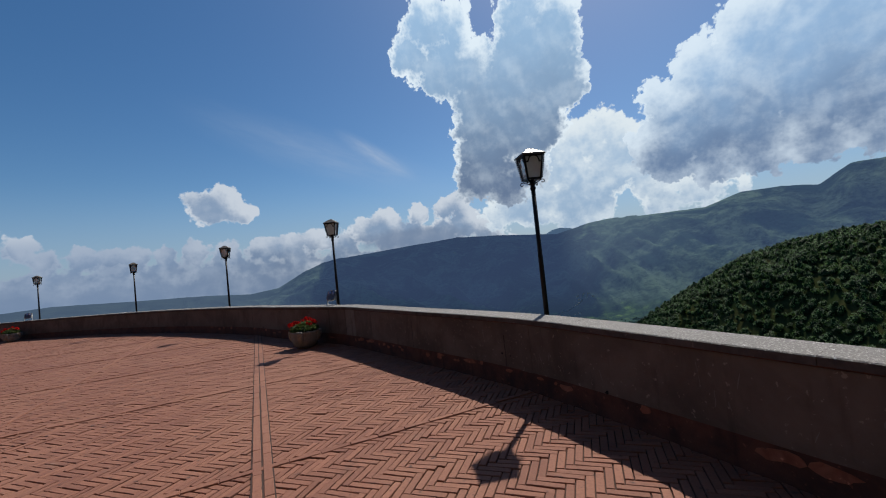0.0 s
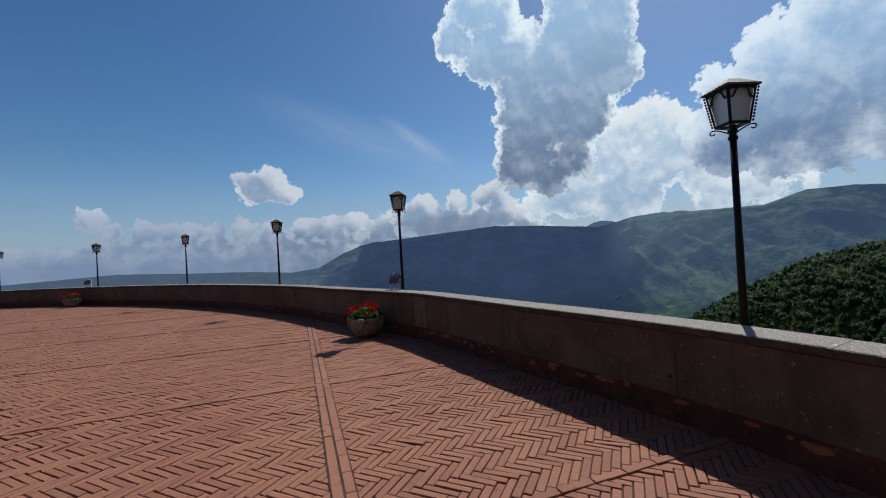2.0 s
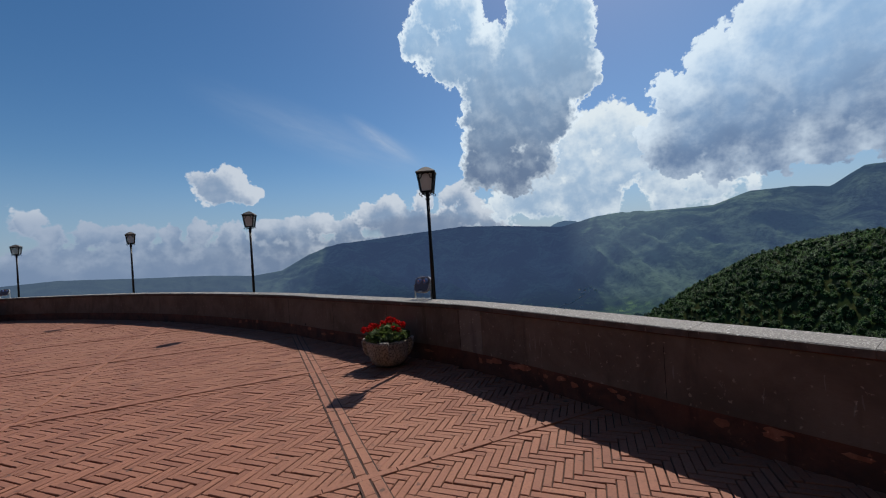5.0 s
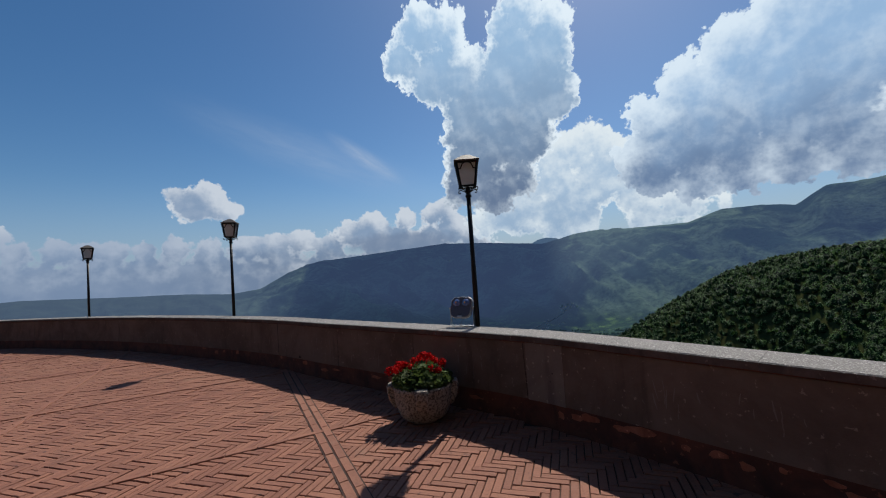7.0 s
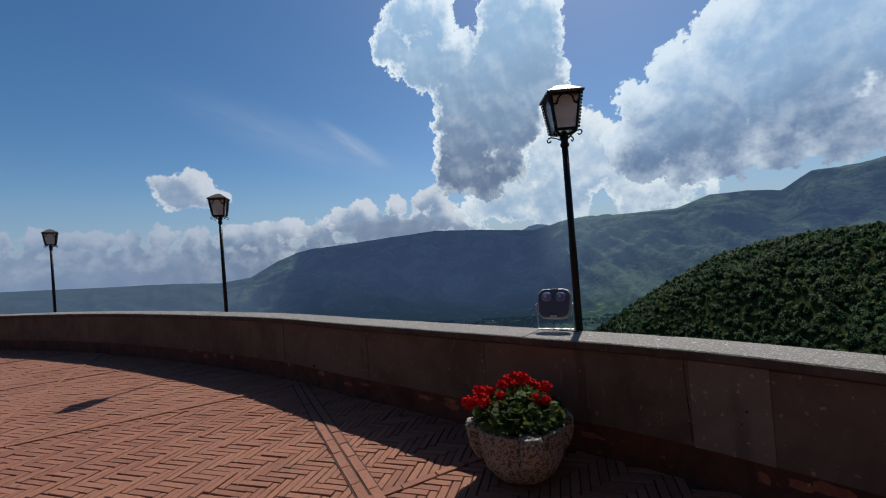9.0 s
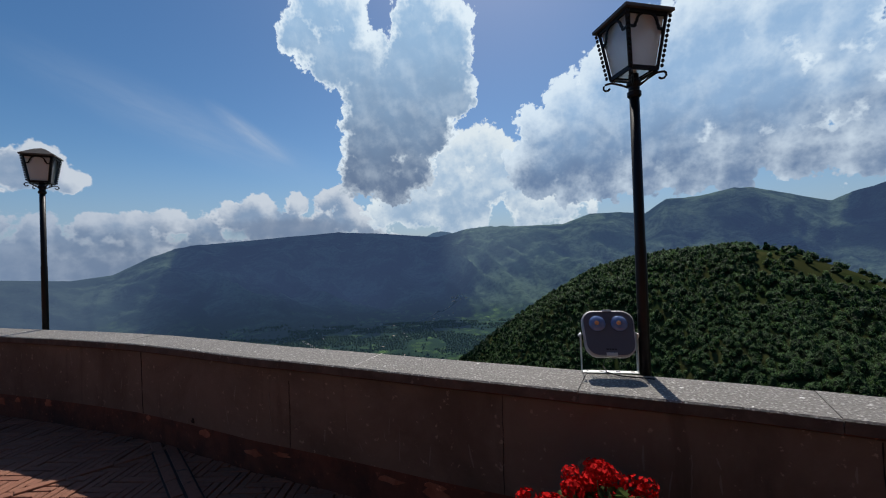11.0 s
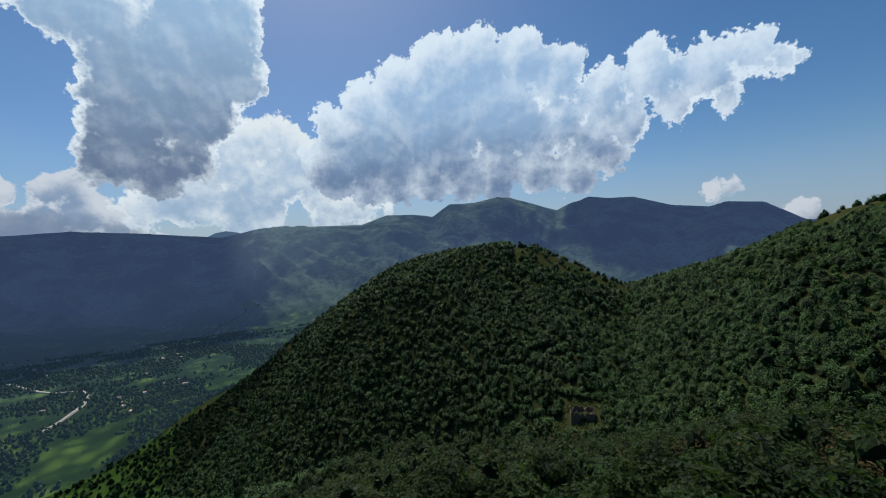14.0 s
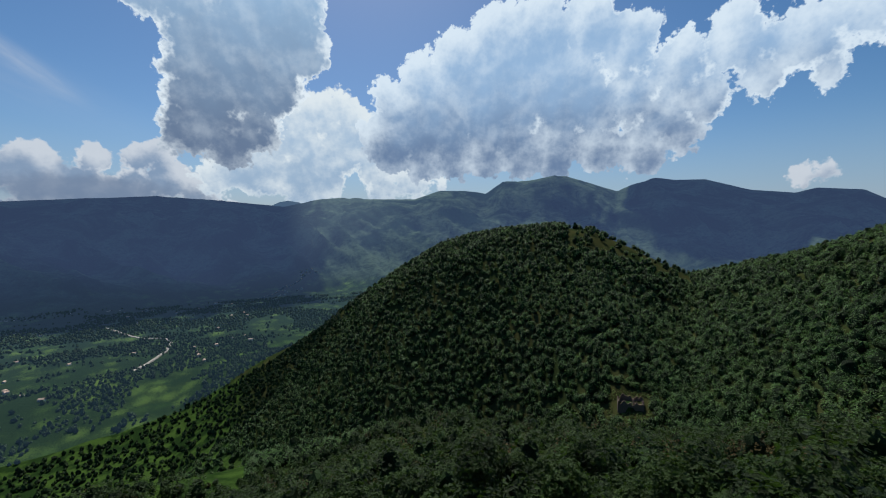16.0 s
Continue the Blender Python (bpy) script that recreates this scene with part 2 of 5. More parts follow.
def brick_material():
    m, tree, shader, at = material("fired_brick", 0.82)
    chance = node(tree, "ShaderNodeObjectInfo").outputs["Random"]
    island = node(tree, "ShaderNodeNewGeometry").outputs["Random Per Island"]
    pick = calc(tree, "FRACT", calc(tree, "ADD", calc(tree, "MULTIPLY", chance, 7.31), island))
    where = node(tree, "ShaderNodeNewGeometry").outputs["Position"]
    wide = noise_of(tree, where, 0.55, 4)
    fine = noise_of(tree, where, 45, 5, 0.65)
    worn = noise_of(tree, where, 1.7, 6, 0.7)
    c = mixed(tree, pick, (0.178, 0.066, 0.039), (0.248, 0.099, 0.058))
    c = mixed(tree, smooth(tree, wide, 0.42, 0.62, 0.0, 0.55), c, (0.258, 0.112, 0.066))
    c = mixed(tree, smooth(tree, fine, 0.45, 0.75, 0.0, 0.45), c, (0.09, 0.038, 0.025))
    c = mixed(tree, smooth(tree, worn, 0.6, 0.78, 0.0, 0.55), c, (0.22, 0.145, 0.10))
    c = mixed(tree, smooth(tree, noise_of(tree, where, 0.9, 7, 0.72, 0.8), 0.58, 0.74, 0.0, 0.5), c, (0.085, 0.038, 0.026))
    spots = noise_of(tree, where, 9.0, 4, 0.6)
    c = mixed(tree, smooth(tree, spots, 0.63, 0.72, 0.0, 0.8), c, (0.05, 0.026, 0.02))
    paint(tree, shader, c, calc(tree, "ADD", fine, spots), 0.45, 0.005)
    return m


def mortar_material():
    m, tree, shader, at = material("sandy_mortar", 0.95)
    fine = noise_of(tree, at, 60, 5)
    c = mixed(tree, noise_of(tree, at, 1.2, 5), (0.02, 0.010, 0.008), (0.06, 0.03, 0.02))
    paint(tree, shader, mixed(tree, fine, c, (0.05, 0.025, 0.018)), fine, 0.6, 0.004)
    return m


def coping_material():
    m, tree, shader, at = material("speckled_stone", 0.75)
    pebble = voronoi(tree, at, 58)
    fine = noise_of(tree, at, 80, 6, 0.75)
    wide = noise_of(tree, at, 1.7, 5)
    c = mixed(tree, wide, (0.13, 0.120, 0.110), (0.195, 0.180, 0.165))
    c = mixed(tree, smooth(tree, pebble, 0.42, 0.2, 0.0, 0.6), c, (0.50, 0.47, 0.44))
    c = mixed(tree, smooth(tree, fine, 0.48, 0.62, 0.0, 0.85), c, (0.09, 0.078, 0.07))
    c = mixed(tree, smooth(tree, noise_of(tree, at, 30, 4), 0.67, 0.72), c, (0.62, 0.60, 0.58))
    paint(tree, shader, c, calc(tree, "SUBTRACT", fine, pebble), 0.9, 0.006)
    return m


def plaster_material(name, low, high, scale=1.0):
    m, tree, shader, at = material(name, 0.92)
    fine = noise_of(tree, at, 55, 6, 0.65)
    wide = noise_of(tree, at, 1.3 * scale, 6, 0.65, 0.5)
    runs = node(tree, "ShaderNodeMapping", at, (0, 0, 0), (0, 0, 0), (5, 5, 0.8)).outputs[0]
    drip = noise_of(tree, runs, 1.5, 5)
    c = mixed(tree, smooth(tree, wide, 0.3, 0.7), low, high)
    c = mixed(tree, smooth(tree, drip, 0.55, 0.75, 0, 0.5), c, tuple(v * 0.55 for v in low))
    c = mixed(tree, smooth(tree, noise_of(tree, at, 22, 4), 0.635, 0.70, 0, 0.9), c, tuple(min(1, v * 1.7) for v in high))
    paint(tree, shader, c, calc(tree, "ADD", fine, wide), 0.35, 0.008)
    return m


def foliage_material(name, dark, light, scale=0.35, rough=0.6, through_leaf=0.0, gloss=0.06, clump=0.22):
    m, tree, shader, at = material(name, rough)
    island = node(tree, "ShaderNodeNewGeometry").outputs["Random Per Island"]
    where = node(tree, "ShaderNodeNewGeometry").outputs["Position"]
    fine = noise_of(tree, where, scale * 4, 5, 0.7)
    c = mixed(tree, calc(tree, "MULTIPLY_ADD", island, 0.6, calc(tree, "MULTIPLY", fine, 0.4)), dark, light)
    c = mixed(tree, smooth(tree, noise_of(tree, where, scale * 0.03, 4), 0.45, 0.65, 0, 0.45), c, (light[0] * 1.1, light[1] * 0.85, light[2] * 0.7))
    c = mixed(tree, smooth(tree, noise_of(tree, where, clump, 2), 0.38, 0.62), mixed(tree, 0.55, c, tuple(v * 0.4 for v in dark)), mixed(tree, 0.35, c, tuple(v * 1.4 for v in light)))
    paint(tree, shader, c, fine, 0.9, 0.6 / scale * 0.35)
    shader.inputs["Specular IOR Level"].default_value = gloss
    if through_leaf:
        thin = tree.nodes.new("ShaderNodeBsdfTranslucent")
        tree.links.new(mixed(tree, 0.5, c, (light[0] * 1.5, light[1] * 1.5, light[2])), thin.inputs[0])
        both = node(tree, "ShaderNodeMixShader", through_leaf, shader.outputs[0], thin.outputs[0])
        tree.links.new(both.outputs[0], tree.nodes["Material Output"].inputs[0])
    return m


def meadow_colour(tree, at):
    """Meadows parted by hedges and copses."""
    warp = node(tree, "ShaderNodeVectorMath", at, node(tree, "ShaderNodeVectorMath", node(tree, "ShaderNodeTexNoise", at, 0.004).outputs[1], (90, 90, 0), operation="MULTIPLY").outputs[0], operation="ADD").outputs[0]
    flat = node(tree, "ShaderNodeMapping", warp, (0, 0, 0), (0, 0, 0.6), (1, 0.7, 0)).outputs[0]
    pick = voronoi(tree, flat, 0.024, "F1", "Color")
    border = voronoi(tree, flat, 0.024, "DISTANCE_TO_EDGE")
    tint = node(tree, "ShaderNodeSeparateColor", pick).outputs[0]
    c = mixed(tree, tint, (0.019, 0.044, 0.012), (0.084, 0.138, 0.029))
    c = mixed(tree, smooth(tree, noise_of(tree, flat, 0.02, 6), 0.4, 0.7, 0, 0.5), c, (0.060, 0.102, 0.025))
    hedge = smooth(tree, border, 0.2, 0.09)
    copse = smooth(tree, noise_of(tree, flat, 0.006, 7, 0.68), 0.47, 0.53)
    return mixed(tree, calc(tree, "MAXIMUM", hedge, copse), c, (0.014, 0.028, 0.011))


def fields_material():
    """The valley floor; blue distance haze is painted on as emission."""
    m, tree, shader, at = material("valley_fields", 1.0)
    shader.inputs["Specular IOR Level"].default_value = 0.0
    paint(tree, shader, meadow_colour(tree, at), noise_of(tree, at, 0.12, 4), 0.5, 4.0)
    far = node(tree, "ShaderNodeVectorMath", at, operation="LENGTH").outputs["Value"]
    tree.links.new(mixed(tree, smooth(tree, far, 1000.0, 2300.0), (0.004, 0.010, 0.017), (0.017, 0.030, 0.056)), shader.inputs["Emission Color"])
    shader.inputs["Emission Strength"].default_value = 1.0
    return m


def mountain_material(name, dark, light, air, scale=0.004):
    """Wooded slopes; the haze of miles of air is painted on as the backdrop's glow."""
    m, tree, shader, at = material(name, 1.0)
    shader.inputs["Specular IOR Level"].default_value = 0.0
    lain = node(tree, "ShaderNodeMapping", at, (0, 0, 0), (0, 0, 0.2), (0.8, 0.8, 1.2)).outputs[0]
    wood = noise_of(tree, lain, scale, 8, 0.66, 0.6)
    fine = noise_of(tree, lain, scale * 9, 6, 0.7)
    c = mixed(tree, smooth(tree, wood, 0.40, 0.62), dark, light)
    c = mixed(tree, smooth(tree, fine, 0.45, 0.7, 0, 0.6), c, tuple(v * 0.5 for v in dark))
    paint(tree, shader, c, fine, 0.6, 25.0)
    # the painted haze glow thickens towards the plain in the west
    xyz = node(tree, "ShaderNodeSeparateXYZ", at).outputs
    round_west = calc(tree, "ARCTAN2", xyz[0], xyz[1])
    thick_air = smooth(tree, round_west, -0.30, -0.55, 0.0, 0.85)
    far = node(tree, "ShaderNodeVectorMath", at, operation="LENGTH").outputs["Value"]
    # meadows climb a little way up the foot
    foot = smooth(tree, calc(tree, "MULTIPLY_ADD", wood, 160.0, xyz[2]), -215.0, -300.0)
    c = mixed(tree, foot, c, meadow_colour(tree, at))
    # a sunlit shaft of air, painted in as a brighter glow by bearing
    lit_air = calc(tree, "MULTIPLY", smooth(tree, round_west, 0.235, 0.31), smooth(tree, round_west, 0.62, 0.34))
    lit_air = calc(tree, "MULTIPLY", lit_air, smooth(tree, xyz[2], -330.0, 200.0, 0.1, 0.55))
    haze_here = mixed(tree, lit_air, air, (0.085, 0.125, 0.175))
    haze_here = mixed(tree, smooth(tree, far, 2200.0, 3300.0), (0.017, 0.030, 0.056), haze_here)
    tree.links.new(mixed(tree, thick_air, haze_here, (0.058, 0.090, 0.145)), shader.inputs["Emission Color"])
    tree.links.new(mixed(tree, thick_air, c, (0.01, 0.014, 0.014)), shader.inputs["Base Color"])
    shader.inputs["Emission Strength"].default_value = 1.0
    return m


def earth_material():
    m, tree, shader, at = material("wooded_earth", 1.0)
    shader.inputs["Specular IOR Level"].default_value = 0.0
    fine = noise_of(tree, at, 0.5, 6, 0.7)
    c = mixed(tree, fine, (0.012, 0.020, 0.008), (0.032, 0.046, 0.016))
    c = mixed(tree, smooth(tree, noise_of(tree, at, 0.018, 5), 0.43, 0.6, 0, 0.8), c, (0.046, 0.048, 0.018))
    # the skirt of the hill towards the valley is open grass and scrub
    xyz = node(tree, "ShaderNodeSeparateXYZ", at).outputs
    west = smooth(tree, calc(tree, "MULTIPLY_ADD", noise_of(tree, at, 0.012, 4), 0.25, calc(tree, "ARCTAN2", xyz[0], xyz[1])), 0.33, 0.22)
    grass = mixed(tree, smooth(tree, noise_of(tree, at, 0.03, 6, 0.65), 0.42, 0.58), (0.012, 0.028, 0.008), (0.036, 0.070, 0.015))
    c = mixed(tree, west, c, grass)
    paint(tree, shader, c, fine, 0.5, 1.0)
    return m


SHADED_STAINED = plaster_material("shaded_stained_stone", (0.05, 0.036, 0.03), (0.10, 0.075, 0.062), 4.0)
FLAKE = plaster_material("flaked_masonry", (0.20, 0.06, 0.032), (0.32, 0.12, 0.07), 6.0)
BRICK = brick_material()
MORTAR = mortar_material()
COPING = coping_material()
PLASTER = plaster_material("weathered_plaster", (0.080, 0.056, 0.043), (0.148, 0.109, 0.085))
PLASTER_PALE = plaster_material("pale_plaster", (0.13, 0.105, 0.088), (0.19, 0.155, 0.13))
PLINTH = plaster_material("red_plinth", (0.05, 0.02, 0.014), (0.12, 0.042, 0.026), 2.5)
IRON = plain("black_iron", (0.012, 0.011, 0.012), 0.45, 0.6, 0.3, 40)
def carved_stone():
    """Pitted travertine, coloured darker in the hollows."""
    m, tree, shader, at = material("carved_stone", 0.92)
    fine, wide = noise_of(tree, at, 48, 6, 0.7), noise_of(tree, at, 7, 5, 0.6)
    pits = voronoi(tree, at, 34)
    c = mixed(tree, wide, (0.24, 0.20, 0.16), (0.38, 0.33, 0.28))
    c = mixed(tree, smooth(tree, fine, 0.49, 0.56, 0.0, 0.9), c, (0.05, 0.045, 0.036))
    c = mixed(tree, smooth(tree, pits, 0.22, 0.08, 0.0, 0.8), c, (0.04, 0.033, 0.027))
    paint(tree, shader, c, calc(tree, "SUBTRACT", smooth(tree, pits, 0.05, 0.3), fine), 0.8, 0.012)
    return m


STONE = carved_stone()
SOIL = plain("potting_soil", (0.03, 0.02, 0.014), 1.0, 0, 0.4, 40, 0.8)
HOUSING = plain("grey_housing", (0.36, 0.36, 0.37), 0.55, 0.1, 0.1, 30)
GALVANISED = plain("galvanised_steel", (0.55, 0.55, 0.54), 0.45, 0.6, 0.12, 25)
FACEPLATE = plain("dark_faceplate", (0.085, 0.085, 0.108), 0.5, 0.0, 0.1, 30)
RUBBER = plain("black_rubber", (0.012, 0.012, 0.012), 0.7)
RED_PETAL = plain("red_petals", (0.50, 0.007, 0.007), 0.9, 0, 0.45, 60)
RED_PETAL.node_tree.nodes["Principled BSDF"].inputs["Specular IOR Level"].default_value = 0.1
LEAF = foliage_material("geranium_leaves", (0.02, 0.042, 0.012), (0.10, 0.145, 0.05), 30, 0.6, 0.25, 0.1, 9.0)
STEM = plain("green_stem", (0.10, 0.15, 0.05), 0.6)
EARTH = earth_material()
# hill leaf colour is raised for sunlit rims; WOODS is darkened for shaded gaps
LIT_HILL_LEAF = foliage_material("lit_hill_leaves", (0.014, 0.038, 0.014), (0.096, 0.196, 0.052), 0.5, 0.5, 0.3, 0.3)
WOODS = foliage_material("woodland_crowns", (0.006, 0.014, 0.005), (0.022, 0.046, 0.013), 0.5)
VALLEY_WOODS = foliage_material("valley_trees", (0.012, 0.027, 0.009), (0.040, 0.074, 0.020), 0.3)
# these trees emit a faint blue that imitates the haze before them
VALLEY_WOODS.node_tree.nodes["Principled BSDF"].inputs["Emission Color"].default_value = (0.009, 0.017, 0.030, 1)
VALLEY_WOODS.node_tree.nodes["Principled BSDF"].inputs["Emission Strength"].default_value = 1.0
BRUSH = foliage_material("brush_leaves", (0.005, 0.015, 0.004), (0.036, 0.073, 0.013), 1.2, 0.55, 0.35, 0.2)
DRY_BRUSH = foliage_material("dry_brush", (0.03, 0.026, 0.010), (0.075, 0.058, 0.022), 1.2)
SCRUB = foliage_material("scrub_leaves", (0.05, 0.085, 0.022), (0.13, 0.19, 0.055), 1.0, 0.6, 0.3, 0.1)
BARK = plain("grey_bark", (0.09, 0.07, 0.055), 0.95, 0, 0.4, 8, 0.6)
RUIN = plain("ruin_masonry", (0.15, 0.105, 0.08), 0.95, 0, 0.4, 0.8, 0.6)
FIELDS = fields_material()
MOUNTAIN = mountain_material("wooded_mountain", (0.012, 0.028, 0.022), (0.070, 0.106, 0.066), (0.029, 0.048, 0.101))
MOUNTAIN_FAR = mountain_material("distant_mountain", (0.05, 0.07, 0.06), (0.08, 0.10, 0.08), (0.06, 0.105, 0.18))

# ---------------------------------------------------------------- the land
def link(name, bm, mat, parent=None, label="", soft=False):
    data = bpy.data.meshes.new(name)
    bm.normal_update()
    bm.to_mesh(data)
    bm.free()
    return link_mesh(name, data, mat, parent, label, soft)


def link_mesh(name, data, mat, parent=None, label="", soft=False):
    for one in (mat if isinstance(mat, (list, tuple)) else [mat]):
        data.materials.append(one)
    if soft:
        data.shade_smooth()
    ob = new(name, data)
    if parent is not None:
        ob.parent = parent
    return tagged(ob, label)


def part(name, bm, mat, parent, label="", soft=False):
    return link(name, bm, mat, parent, label, soft)


def faces_mesh(name, points, quads):
    data = bpy.data.meshes.new(name)
    data.from_pydata(points, [], quads)
    data.update()
    return data


def hash_grid(ix, iy, seed):
    v = np.sin(ix * 127.1 + iy * 311.7 + seed * 74.7) * 43758.5453
    return v - np.floor(v)


def grain(x, y, seed=0):
    """Smooth value noise in 0..1 on arrays."""
    ix, iy = np.floor(x), np.floor(y)
    fx, fy = x - ix, y - iy
    fx, fy = fx * fx * (3 - 2 * fx), fy * fy * (3 - 2 * fy)
    a, b = hash_grid(ix, iy, seed), hash_grid(ix + 1, iy, seed)
    c, d = hash_grid(ix, iy + 1, seed), hash_grid(ix + 1, iy + 1, seed)
    return (a + (b - a) * fx) * (1 - fy) + (c + (d - c) * fx) * fy


def fractal(x, y, seed=0, octaves=5, ridged=False):
    total, size, scale = 0, 1.0, 1.0
    for o in range(octaves):
        v = grain(x * scale, y * scale, seed + o)
        total = total + size * ((1 - 2 * np.abs(v - 0.5)) if ridged else v)
        size, scale = size * 0.5, scale * 2.03
    return total / (2 - 2 ** (1 - octaves))


LOOKOUT = (-4.0, 10.0, 1.56)          # the bearings of the land are taken from here
VALLEY = -400.0
HILL_AT = [-4, 1.4, 6, 11.5, 17.7, 24.7, 29.2, 35.5, 40.3, 45.2, 51.7, 56.5, 61.2, 64.9, 67.8, 71.3, 77.7, 83.4, 88.3, 92.6, 97, 110, 130]
HILL_UP = [-24, -22.6, -21.2, -18.9, -15.1, -10.1, -7.0, -3.3, -1.8, -1.0, -0.5, -1.3, -3.5, -5.4, -6.7, -5.9, -3.7, -1.1, 1.5, 2.6, 2.2, 0, -8]
HILL_FAR = [930, 960, 940, 880, 800, 720, 680, 640, 620, 605, 600, 600, 610, 640, 660, 620, 560, 520, 500, 490, 490, 480, 460]
EDGE_AT = [-60, 0, 20, 33, 45, 60, 72, 82, 100, 130]
EDGE_UP = [-33, -33, -31.5, -29.5, -30, -27.5, -25, -21, -18, -16]
DELL_FAR = [700, 520, 390, 320, 270, 215, 200, 190, 190, 200]
DELL_UP = [-30, -33, -35, -35, -34.5, -31, -28, -24, -21, -20]
RIDGE_AT = [-180, -100, -70, -58, -47, -40, -33, -28.5, -25, -21.5, -17.5, -14, -7.4, 0, 7.8, 12.2, 14, 18.4, 24, 31.7, 35.4, 38.9, 41.9, 44.3, 47, 51, 53, 55.9, 59.4, 63.6, 66, 69, 73.4, 77.2, 78.9, 82.3, 85.7, 95, 120, 180]
RIDGE_UP = [-1.0, -1.0, -1.0, -1.0, -0.5, -0.9, -1.2, -1.6, -1.2, 0.7, 1.9, 2.2, 2.8, 3.3, 2.9, 2.5, 2.3, 3.2, 3.4, 3.4, 4.6, 4.5, 4.0, 5.5, 5.6, 6.3, 6.2, 5.2, 3.9, 5.5, 5.1, 5.0, 3.5, 3.0, 3.4, 3.0, 0.8, 0, -1, -1]


def land(bearing, r):
    """Height of the ground at a bearing in degrees and a distance in metres; arrays."""
    up = lambda at, values: np.interp(bearing, at, values)
    tan = lambda a: np.tan(np.radians(a))
    x, y = r * np.sin(np.radians(bearing)), r * np.cos(np.radians(bearing))
    edge_r = 150 + 25 * np.sin(bearing * 0.11)
    edge_z = edge_r * tan(up(EDGE_AT, EDGE_UP))
    dell_r, dell_z = up(EDGE_AT, DELL_FAR), up(EDGE_AT, DELL_FAR) * tan(up(EDGE_AT, DELL_UP))
    hill_r = up(HILL_AT, HILL_FAR)
    hill_z = hill_r * tan(up(HILL_AT, HILL_UP))
    # the slope under the terrace, the dell behind it, the wooded hill and the fall to the valley
    near = -14 + (edge_z + 14) * np.clip((r - 12) / (edge_r - 12), 0, 1) ** 0.92
    s = np.clip((r - edge_r) / (dell_r - edge_r), 0, 1)
    z = near + (dell_z - edge_z) * (s * s * (3 - 2 * s))
    s = np.clip((r - dell_r) / (hill_r - dell_r), 0, 1)
    z = z + (hill_z - dell_z) * np.sin(s * math.pi / 2) ** 1.15
    s = np.clip((r - hill_r) / 520, 0, 1)
    bottom = np.where(bearing < -25, VALLEY + 40 * np.clip((-25 - bearing) / 30, 0, 1), VALLEY)
    z = z + (bottom - hill_z) * (s * s * (3 - 2 * s))
    rough = fractal(x / 90, y / 90, 3, 5, True) - 0.62
    z = z + rough * 26 * np.clip((r - 150) / 250, 0, 1) * np.clip(1 - np.abs(r - hill_r) / 90 * -1, 0, 1) * np.clip(np.abs(r - hill_r) / 120, 0.12, 1) * np.clip((1500 - r) / 600, 0.15, 1)
    # the mountains beyond the valley
    ridge_r = 4250 + 260 * np.sin(bearing * 0.09 + 1)
    foot_r = 2250 + 180 * np.sin(bearing * 0.13)
    ridge_z = ridge_r * tan(up(RIDGE_AT, RIDGE_UP))
    s = np.clip((r - foot_r) / (ridge_r - foot_r), 0, 1)
    rise = s * s * (3 - 2 * s)
    spur = fractal(bearing / 9.0 + s * 1.9, s * 2.6 + bearing * 0.05, 11, 4, True) - 0.62
    z = z + (ridge_z - bottom) * rise + spur * 430 * np.sin(s * math.pi) ** 1.6 * np.clip((ridge_z + 420) / 700, 0.1, 1)
    gully = fractal(bearing / 2.4 + 0.9 * grain(bearing / 3, s * 4, 19), s * 2.2 + bearing * 0.02, 15, 4, True) - 0.6
    z = z + gully * 60 * np.sin(s * math.pi) ** 1.2
    s = np.clip((r - ridge_r) / 700, 0, 1)
    return z - 260 * s


def sheet(name, bearings, distances, mat, label, height_of=land, category="ground"):
    b, r = np.meshgrid(bearings, distances)
    z = height_of(b, r) + LOOKOUT[2]
    x, y = LOOKOUT[0] + r * np.sin(np.radians(b)), LOOKOUT[1] + r * np.cos(np.radians(b))
    rows, cols = b.shape
    index = np.arange(rows * cols).reshape(rows, cols)
    quads = np.stack([index[:-1, :-1], index[:-1, 1:], index[1:, 1:], index[1:, :-1]], -1).reshape(-1, 4)
    data = faces_mesh(name, np.stack([x, y, z], -1).reshape(-1, 3).tolist(), quads.tolist())
    ob = link_mesh(name, data, mat, None, label, True)
    return tagged(ob, category=category, kind="structure")


VIEW = np.arange(-75, 110.01, 0.3)
ALL_ROUND = np.concatenate([np.arange(-180, -75, 3.0), VIEW, np.arange(113, 181, 3.0)])
ALL_ROUND[-1] = 180
sheet("ground", ALL_ROUND, np.concatenate([[6], np.geomspace(12, 1000, 110)]), EARTH, "wooded hillsides falling steeply from the terrace")
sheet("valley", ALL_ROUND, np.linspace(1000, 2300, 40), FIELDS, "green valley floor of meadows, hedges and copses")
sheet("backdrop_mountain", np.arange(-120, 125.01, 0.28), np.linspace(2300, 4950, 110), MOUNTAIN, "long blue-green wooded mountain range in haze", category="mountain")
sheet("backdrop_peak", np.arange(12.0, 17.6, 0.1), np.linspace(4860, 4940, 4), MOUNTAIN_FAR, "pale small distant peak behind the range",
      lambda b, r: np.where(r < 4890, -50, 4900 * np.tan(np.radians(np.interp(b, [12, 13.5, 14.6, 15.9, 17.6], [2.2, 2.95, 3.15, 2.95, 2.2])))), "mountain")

# ---------------------------------------------------------------- the terrace
MID, RADIUS = Vector((-25.81, -15.28)), 33.94      # the parapet is an arc; RADIUS is its outer edge
INNER = RADIUS - 0.375
TOP = 0.85
FROM, TO = 12.0, 128.0                             # degrees of the arc that are built


